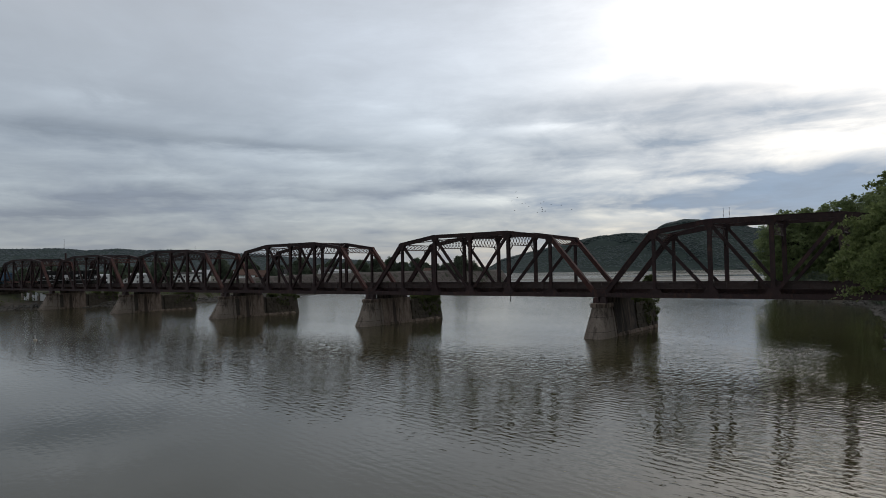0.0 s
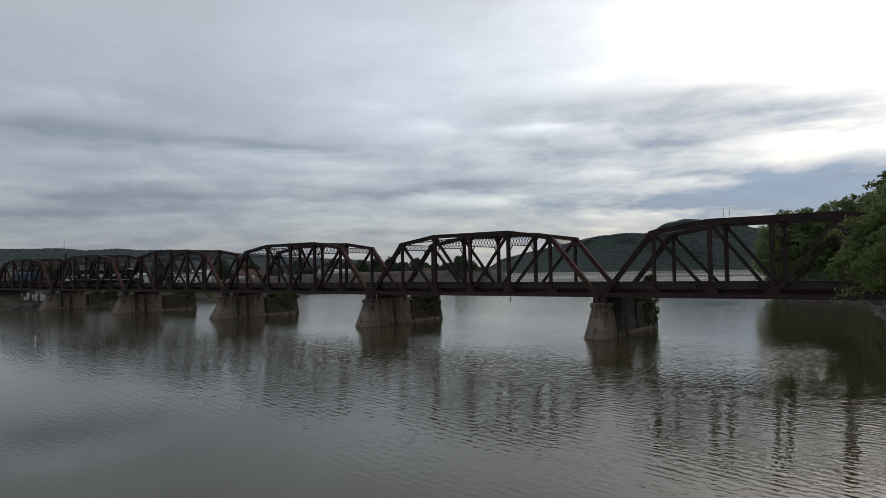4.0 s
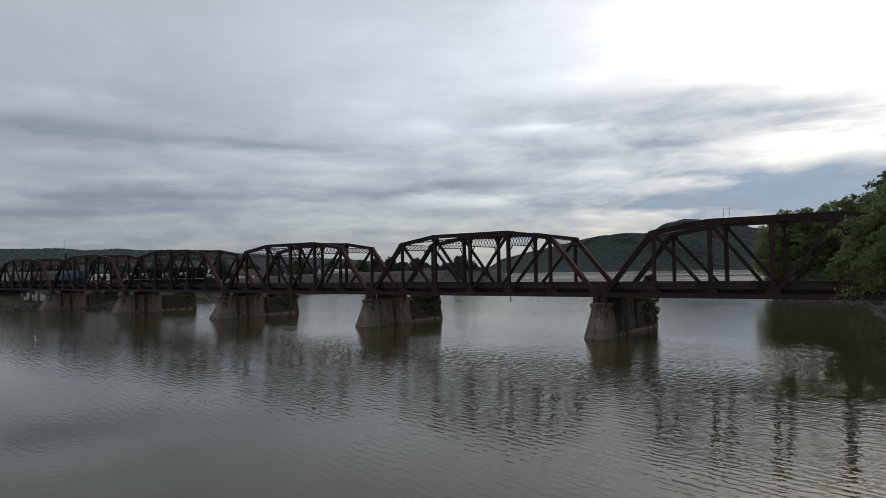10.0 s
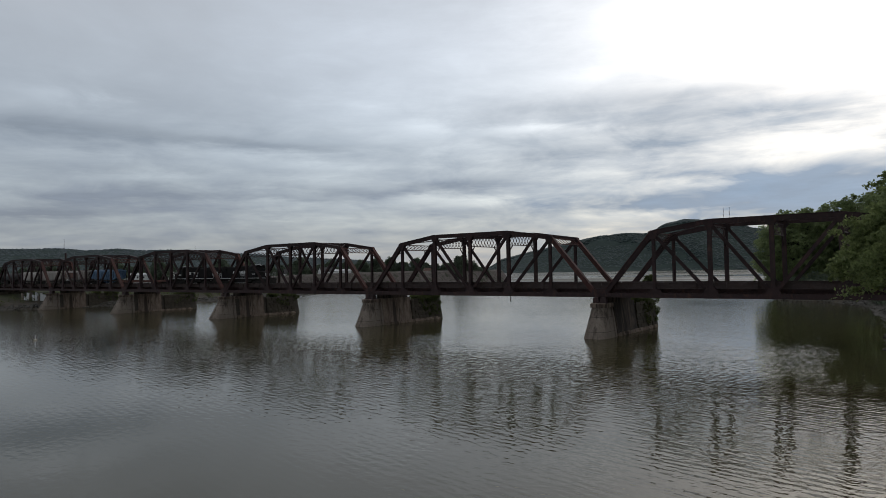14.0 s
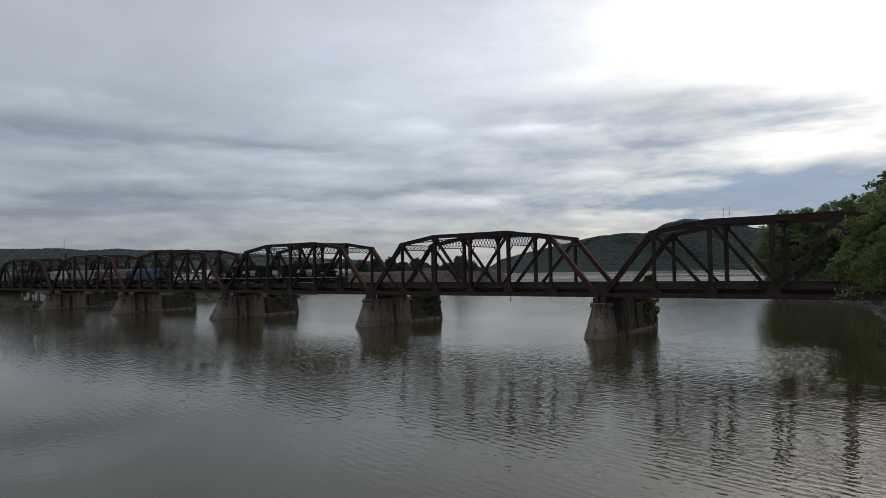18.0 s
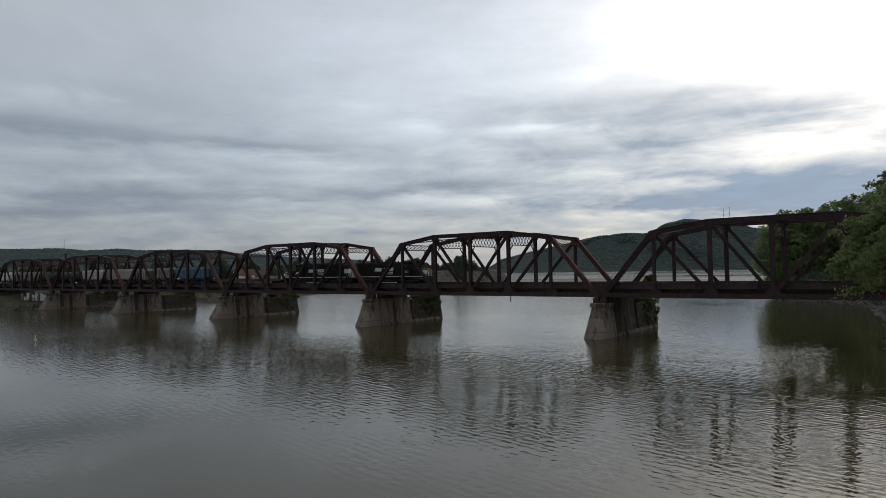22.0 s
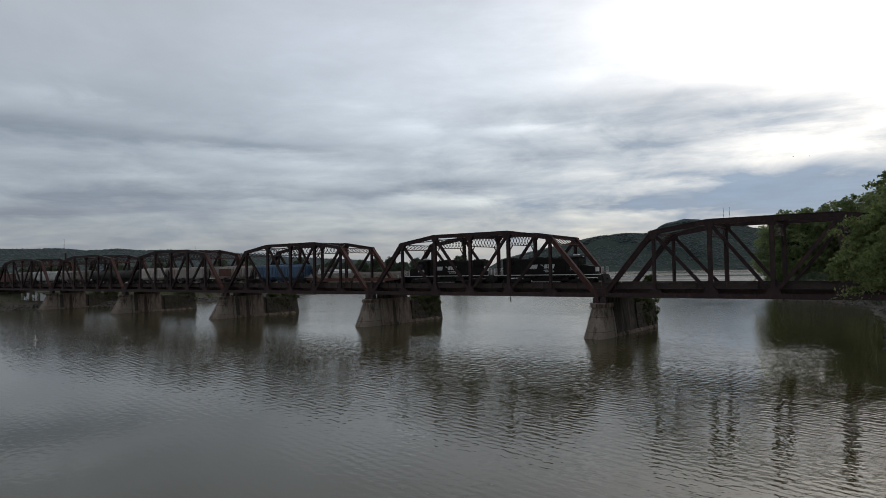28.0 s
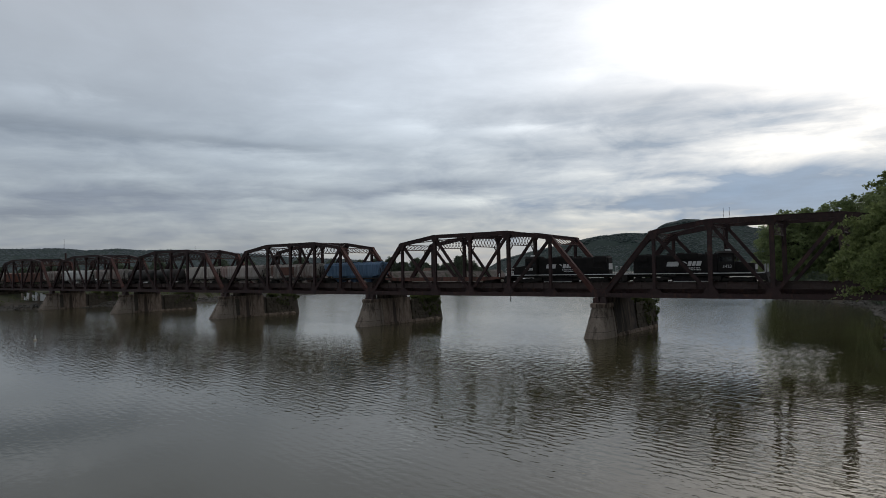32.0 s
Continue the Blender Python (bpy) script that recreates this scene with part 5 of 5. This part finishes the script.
# ---------------------------------------------------------------- left bank: levee, trees, town
levee_mat = surface("bare_levee_earth", (0.07, 0.058, 0.054), (0.15, 0.125, 0.115), 0.3, 0.95, 0.0, 0.1, 0.2, (1, 1, 3), (0.04, 0.045, 0.028), 0.6)
LEVEE = [(-238, 356, 1.0), (-240, 300, 1.0), (-242, 250, 1.0), (-264, 188, 0.95), (-285, 150, 0.8), (-300, 128, 0.62), (-360, 85, 0.5)]
m = Mesh()
rings = []
for i, (x, y, k) in enumerate(LEVEE):
    rings.append([(x + dx, y + dy * 0.5, z * k) for dx, dy, z in ((16, -14, 0.0), (5, -4, 9.3), (0, 0, 10.3), (-7, 6, 10.3), (-26, 22, 2.0))])
m.loft(rings)
solid("levee", m, levee_mat, "bare brown flood levee along the river", "levee", kind="structure")



def placed(az, dist, dz=0.0):
    """A place on the land at that bearing and distance from the viewpoint."""
    x, y = EYE[0] + dist * math.sin(radians(az)), EYE[1] + dist * math.cos(radians(az))
    return x, y, float(land(x, y)) + dz


# wooded ridges: lumpy crowns over the whole slope
def woods(name, label, az0, az1, d0, d1, count, r0, r1, seed, keep, mat, fine):
    rng = np.random.default_rng(seed)
    az = rng.uniform(az0, az1, count)
    dist = rng.uniform(d0, d1, count)
    x, y = EYE[0] + dist * np.sin(np.radians(az)), EYE[1] + dist * np.cos(np.radians(az))
    z = land(x, y)
    ok = z > keep
    x, y, z = x[ok], y[ok], z[ok]
    ico = bmesh.new()
    bmesh.ops.create_icosphere(ico, subdivisions=fine, radius=1.0)
    base = np.array([v.co[:] for v in ico.verts])
    faces = np.array([[v.index for v in f.verts] for f in ico.faces])
    ico.free()
    n, k = len(x), len(base)
    r = rng.uniform(r0, r1, (n, 1, 1))
    vs = base[None] * r * rng.uniform(0.88, 1.12, (n, k, 1)) * np.array([1, 1, 0.85])
    vs += np.stack([x, y, z - r[:, 0, 0] * 0.58], -1)[:, None]
    me = bpy.data.meshes.new(name)
    me.from_pydata(vs.reshape(-1, 3).tolist(), [], (faces[None] + (np.arange(n) * k)[:, None, None]).reshape(-1, 3).tolist())
    me.polygons.foreach_set("use_smooth", [True] * len(me.polygons))
    me.materials.append(mat)
    return tagged(new(name, me), label, "woods", kind="stuff")


# far ridge: distance haze painted into the leaves, paler and bluer
hazy_far_wood = foliage("hazy_far_ridge_foliage", (0.038, 0.053, 0.058), (0.054, 0.072, 0.076), 0.15)
# near ridge: dark green leaves, shifted to blue for the haze
hazy_wood_mat = foliage("hazy_ridge_foliage", (0.031, 0.047, 0.048), (0.054, 0.077, 0.071), 0.3)
woods("hillside_woods", "dense dark green woods covering the near ridge, mild blue haze in their colour", -33, 4, 1390, 2150, 22000, 3.2, 6.2, 71, 0.4, hazy_wood_mat, 1)
woods("hillside_woods", "dense dark green woods on the distant ridge, blue haze in their colour", -80, -30, 2250, 3150, 11000, 6.0, 11.0, 72, 12.0, hazy_far_wood, 1)

# trees of the left bank: four grown, the rest copied
town_trees = [tree("town_tree", (0, 0, -200), h, sp, 9000, 0.42, leaf_dark, 90 + i, "dark green broad-leaved tree among the town's houses", "trees of the town", 0.35, (0, 0), 0.06, 90, 0.08) for i, (h, sp) in enumerate(((17, 6.5), (13, 5.5), (9, 4.5), (21, 5.0)))]
rng = random.Random(5)
used = set()
spots = [(-35.3, 470, 3), (-34.8, 490, 3), (-34.0, 500, 0), (-33.4, 505, 1), (-32.9, 500, 1), (-41.3, 500, 0), (-39.0, 480, 0), (-40.3, 500, 1), (-38.2, 520, 1), (-37.4, 470, 2), (-36.4, 520, 1), (-42.5, 480, 0), (-43.6, 500, 1)]
spots += [(-36.0 - i * 0.45, 520 + 25 * (i % 3), (1, 2, 2)[i % 3]) for i in range(18)]
spots += [(-44.0 - i * 0.62 + rng.uniform(-0.25, 0.25), rng.uniform(470, 640), rng.choice((0, 1, 1, 2))) for i in range(46)]
for az, dist, kind in spots:
    x, y, z = placed(az, dist)
    if kind in used:
        copy_thing(town_trees[kind], pose(x, y, z, 0, 0, rng.uniform(0, 360)))
    else:
        used.add(kind)
        town_trees[kind].matrix_world = pose(x, y, z)

siding = [surface("white_siding", (0.58, 0.575, 0.56), (0.78, 0.775, 0.75), 0.5, 0.7, stretch=(0.2, 0.2, 3)), surface("cream_siding", (0.42, 0.40, 0.34), (0.56, 0.53, 0.46), 0.5, 0.7, stretch=(0.2, 0.2, 3)), surface("brick_wall", (0.12, 0.055, 0.045), (0.2, 0.10, 0.08), 0.8, 0.9)]
roofing = [surface("dark_shingles", (0.035, 0.033, 0.032), (0.08, 0.075, 0.072), 1.0, 0.9), surface("grey_metal_roof", (0.42, 0.42, 0.42), (0.58, 0.58, 0.58), 0.5, 0.5), surface("brown_shingles", (0.08, 0.045, 0.035), (0.14, 0.085, 0.065), 1.0, 0.9)]


def house(az, dist, w, dp, h, turn, wall, roof, label, rise=0.45):
    x, y, z = placed(az, dist)
    hs = thing("house", pose(x, y, z - 0.3, 0, 0, turn), label, "house", "buildings of the town")
    part("wall", Mesh().loft([[(-w / 2, -dp / 2, 0), (w / 2, -dp / 2, 0), (w / 2, dp / 2, 0), (-w / 2, dp / 2, 0)], [(-w / 2, -dp / 2, h), (w / 2, -dp / 2, h), (w / 2, dp / 2, h), (-w / 2, dp / 2, h)]]).loft([[(x1, -dp / 2, h), (x1, dp / 2, h), (x1, 0, h + dp * rise)] for x1 in (-w / 2, w / 2)]), siding[wall], hs)
    rk = dp * rise + 0.05
    for s in (-1, 1):
        part("roof_slope", Mesh().loft([[(x1, s * (dp / 2 + 0.4), h - 0.35 * rise), (x1, 0, h + rk), (x1, 0, h + rk + 0.2), (x1, s * (dp / 2 + 0.45), h - 0.35 * rise + 0.18)] for x1 in (-w / 2 - 0.4, w / 2 + 0.4)]), roofing[roof], hs)
    n = max(2, int(w / 3.2))
    for fl in range(max(1, int(h / 2.8))):
        for i in range(n):
            xx = -w / 2 + (i + 0.5) * w / n
            wd = part("window", Mesh().box(xx - 0.65, xx + 0.65, -dp / 2 - 0.06, -dp / 2 - 0.003, 0.9 + fl * 2.8, 2.4 + fl * 2.8), white_paint, hs)
            part("pane", Mesh().box(xx - 0.5, xx + 0.5, -dp / 2 - 0.075, -dp / 2 - 0.063, 1.05 + fl * 2.8, 2.25 + fl * 2.8), pane_dark, wd)
    return hs


TOWN_BACK = 45
TOWN = [(-66.6, 470, 16, 9, 5, 30, 0, 0), (-65.0, 450, 22, 10, 4.5, 20, 0, 1), (-63.3, 480, 14, 9, 6, 40, 0, 2), (-61.4, 440, 26, 12, 4.5, 30, 0, 1), (-60.0, 470, 30, 12, 5, 25, 0, 1), (-58.4, 450, 24, 11, 4.8, 30, 0, 0), (-57.4, 480, 18, 10, 6, 35, 0, 1), (-55.9, 460, 12, 9, 5.5, 40, 1, 0), (-53.9, 430, 16, 10, 5.6, 60, 0, 2), (-52.6, 470, 13, 10, 5, 20, 2, 2), (-49.9, 470, 14, 9, 6, 45, 0, 0), (-48.4, 490, 13, 9, 6, 30, 1, 0), (-47.0, 470, 12, 9, 7.5, 60, 0, 0), (-45.9, 480, 22, 11, 5, 35, 0, 1), (-43.4, 470, 14, 9, 5, 30, 0, 1), (-39.0, 455, 10, 8, 6.5, 50, 0, 0), (-38.2, 470, 12, 9, 5.5, 20, 0, 2)]
for az, dist, w, dp, h, turn, wl, rf in TOWN:
    long = w >= 22
    house(az, dist + TOWN_BACK, w * 0.85, dp * 0.85, h * (1.35 if long else 0.85), turn + (28 if long else 10), wl, rf, "%s house with %s roof in the riverside town" % (("white clapboard", "cream clapboard", "red brick")[wl], ("dark shingle", "pale metal", "brown shingle")[rf]), 0.10 if long else 0.45)


# masts and a stack on the skyline
def mast(az, dist, height, w, label):
    x, y, z = placed(az, dist)
    ms = thing("radio_mast", (x, y, z), label, "mast", "masts on the ridges")
    m = Mesh()
    for i in range(3):
        a = i * 2.094
        m.tube([(w * math.cos(a), w * math.sin(a), -2), (w * 0.4 * math.cos(a), w * 0.4 * math.sin(a), height)], 0.10 + 0.06 * w, 5)
    part("legs", m, steel_dark, ms)
    m = Mesh()
    for i in range(14):
        for k in range(3):
            a, b = k * 2.094, (k + 1) * 2.094
            ra, rb = w * (1 - 0.6 * i / 14), w * (1 - 0.6 * (i + 1) / 14)
            m.tube([(ra * math.cos(a), ra * math.sin(a), height * i / 14), (rb * math.cos(b), rb * math.sin(b), height * (i + 1) / 14)], 0.14, 4)
    part("bracing", m, steel_dark, ms)
    return ms


mast(-12.9, 2050, 46, 1.2, "slim steel radio mast on the wooded ridge")
mast(-12.45, 2050, 50, 1.2, "slim steel radio mast on the wooded ridge")
mast(-67.2, 2950, 38, 0.8, "distant steel radio mast on the far ridge")
mast(-57.75, 2950, 25, 0.8, "distant steel radio mast on the far ridge")
x, y, z = placed(-67.1, 620)
sk = thing("smokestack", (x, y, z), "dark round factory smokestack in the town", "chimney")
part("shaft", Mesh().tube([(0, 0, -1), (0, 0, 24.5)], [0.85, 0.75], 14), steel_dark, sk)
part("rim", Mesh().tube([(0, 0, 24.5), (0, 0, 25.1)], [0.85, 0.85], 14), steel_dark, sk)

# ruined pale wall and rocks by the left end
ruin = thing("ruined_wall", pose(-208.5, 0.6, 3.3, 0, 0, 22), "broken pale concrete wall on the river bank", "wall")
rg = random.Random(9)
for i in range(9):
    x0 = -5 + i * 1.2
    h = rg.uniform(0.8, 3.0)
    part("wall_piece", Mesh().loft([[(x0, -0.3, -2.4), (x0 + 1.12, -0.3, -2.4), (x0 + 1.12, 0.3, -2.4), (x0, 0.3, -2.4)], [(x0 + rg.uniform(0, 0.3), -0.3, h), (x0 + 1.1 - rg.uniform(0, 0.4), -0.28, h * rg.uniform(0.6, 1)), (x0 + 1.0, 0.28, h * 0.8), (x0 + 0.1, 0.3, h)]]), white_paint if i % 3 else concrete, ruin)

rock_mat = surface("river_rock", (0.06, 0.055, 0.048), (0.19, 0.175, 0.155), 1.2, 0.9, 0.0, 0.25, 0.05, vary=0.4)


def rocks(name, spots, r0, r1, seed, label):
    rng = np.random.default_rng(seed)
    ico = bmesh.new()
    bmesh.ops.create_icosphere(ico, subdivisions=1, radius=1.0)
    base = np.array([v.co[:] for v in ico.verts])
    faces = np.array([[v.index for v in f.verts] for f in ico.faces])
    ico.free()
    P = np.array(spots)
    n, k = len(P), len(base)
    r = rng.uniform(r0, r1, (n, 1, 1)) ** 1.0
    vs = base[None] * r * rng.uniform(0.7, 1.2, (n, k, 1)) * np.array([1.15, 1.0, 0.6]) + P[:, None]
    me = bpy.data.meshes.new(name)
    me.from_pydata(vs.reshape(-1, 3).tolist(), [], (faces[None] + (np.arange(n) * k)[:, None, None]).reshape(-1, 3).tolist())
    me.materials.append(rock_mat)
    return tagged(new(name, me), label, "rocks", kind="stuff")


rr = np.random.default_rng(12)
ys = rr.uniform(-15, 128, 2600)
xs = np.interp(ys, *zip(*RIGHT_BANK)) + rr.uniform(-1.5, 5.0, 2600)
zs = land(xs, ys)
rocks("bank_rocks", [(a, b, c) for a, b, c in zip(xs, ys, zs) if -0.5 < c < 2.2], 0.25, 0.75, 13, "grey rubble rocks along the water's edge")
ys = rr.uniform(-60, 120, 2400)
xs = np.interp(ys, *zip(*LEFT_BANK)) + rr.uniform(-6.0, 2.0, 2400)
zs = land(xs, ys)
rocks("bank_rocks", [(a, b, c) for a, b, c in zip(xs, ys, zs) if -0.5 < c < 2.4], 0.25, 0.8, 14, "grey rubble rocks along the far bank")
rg2 = np.random.default_rng(31)
m = Mesh()
for i in range(150):
    y = rg2.uniform(-50, 110)
    x = np.interp(y, *zip(*LEFT_BANK)) - rg2.uniform(4, 30)
    leaf_cloud(m, (x, y, float(land(x, y)) + 0.7), rg2.uniform(0.8, 2.0), 90, 0.22, rg2)
solid("bank_shrubs", m, shrub_leaf, "low green shrubs on the left bank", "shrubs", kind="stuff")
m = Mesh()
for i in range(170):
    y = rg2.uniform(40, 165)
    x = np.interp(y, *zip(*RIGHT_BANK)) + rg2.uniform(2.0, 12)
    leaf_cloud(m, (x, y, float(land(x, y)) + rg2.uniform(0.8, 4.0)), rg2.uniform(1.4, 2.8), 120, 0.34, rg2)
solid("bank_shrubs", m, leaf_dark, "dense green shrubs along the wooded far bank", "shrubs", kind="stuff")

# frayed cable hanging from the fourth span, buoy in the river
rope = thing("hanging_cable", (-15.9, -0.1, 6.1), "short frayed cable hanging under the bridge", "cable")
part("strand", Mesh().tube([(0, 0, 0.02), (0.03, 0, -0.3), (-0.02, 0.02, -0.65), (0.05, 0, -0.95)], [0.05, 0.06, 0.1, 0.05], 6), grime, rope)
buoy = thing("buoy", (-80.9, -47.5, 0), "small pale marker buoy floating in the river", "buoy")
part("float", Mesh().tube([(0, 0, -0.25), (0, 0, -0.1), (0, 0, 0.15), (0, 0, 0.25)], [0.15, 0.32, 0.32, 0.18], 14), surface("faded_buoy_paint", (0.30, 0.25, 0.20), (0.42, 0.36, 0.30), 3.0, 0.6), buoy)
part("staff", Mesh().tube([(0, 0, 0.25), (0, 0, 0.95)], 0.09, 8), white_paint, buoy)

# birds
feather = surface("dark_feathers", (0.03, 0.028, 0.026), (0.07, 0.066, 0.062), 8.0, 0.8)


def bird():
    bd = thing("bird", (0, 0, 0), "small dark bird in flight", "bird", "birds over the river")
    part("body", Mesh().tube([(-0.16, 0, 0), (-0.05, 0, 0.01), (0.06, 0, 0.01), (0.13, 0, 0.0)], [0.01, 0.045, 0.05, 0.012], 8), feather, bd)
    for s in (-1, 1):
        part("wing", Mesh().loft([[(-0.06, s * 0.02, 0.02), (0.06, s * 0.02, 0.02), (0.06, s * 0.02, 0.032), (-0.06, s * 0.02, 0.032)], [(-0.04, s * 0.13, 0.09), (0.05, s * 0.13, 0.09), (0.05, s * 0.13, 0.098), (-0.04, s * 0.13, 0.098)], [(-0.07, s * 0.26, 0.06), (-0.02, s * 0.26, 0.06), (-0.02, s * 0.26, 0.064), (-0.07, s * 0.26, 0.064)]]), feather, bd)
    part("tail", Mesh().loft([[(-0.14, -0.02, 0), (-0.14, 0.02, 0), (-0.14, 0.02, 0.008), (-0.14, -0.02, 0.008)], [(-0.24, -0.05, 0), (-0.24, 0.05, 0), (-0.24, 0.05, 0.006), (-0.24, -0.05, 0.006)]]), feather, bd)
    for ch in bd.children:
        for vert in ch.data.vertices:
            vert.co *= 0.62
    return bd


BIRDS = []
rb = random.Random(77)
one = bird()
RIGHT = Vector((math.cos(radians(-28)), -math.sin(radians(-28)), 0))
for i in range(18):
    ob = one if i == 0 else copy_thing(one, pose(0, 0, 0))
    # a loose flock that crosses to the right during the first three seconds
    u = rb.gauss(0, 2.0) if i < 15 else -5.5 + rb.gauss(0, 1.2)
    c = Vector(EYE) + ray_dir(-28.0, 5.6) * 100 + RIGHT * u + Vector((0, 0, rb.gauss(0, 0.75) - 0.25 * u))
    BIRDS.append((ob, c, RIGHT * 17.0 + Vector((0, 0, 1.1 + rb.uniform(-0.15, 0.15)))))
for k in range(2):
    ob = copy_thing(one, pose(0, 0, 0))
    c0 = Vector(EYE) + ray_dir(-42.1, 4.15) * 150
    c1 = Vector(EYE) + ray_dir(-6.6, 8.3) * 150
    vel = (c1 - c0) / 9.0
    BIRDS.append((ob, c0 - vel * (19.0 + 0.3 * k) + Vector((0, 0, 0.4 * k)), vel))


def motions():
    times = [2.0 * i for i in range(17)]
    for ob, off in TRAIN:
        walk(ob, [(t, pose(FRONT_0 + SPEED * t + SLOW * t * t + off, TRACK_Y, RAIL_Z)) for t in times])
    for ob, c, vel in BIRDS:
        head = math.degrees(math.atan2(vel.y, vel.x))
        walk(ob, [(t, pose(*(c + vel * t), 0, 0, head)) for t in times])
    walk(buoy, [(t, pose(-80.9 + 0.12 * math.sin(t * 0.9), -47.5, 0.04 * math.sin(t * 1.7), 4 * math.sin(t * 1.3), 5 * math.sin(t * 1.1), 0)) for t in [0.5 * i for i in range(65)]])
    walk(water, [(t, pose(0.22 * t, -0.30 * t, 0)) for t in times])
    walk(clouds, [(t, pose(EYE[0], EYE[1], 0, 0, 0, -1.05 + 0.066 * t)) for t in times])


motions()
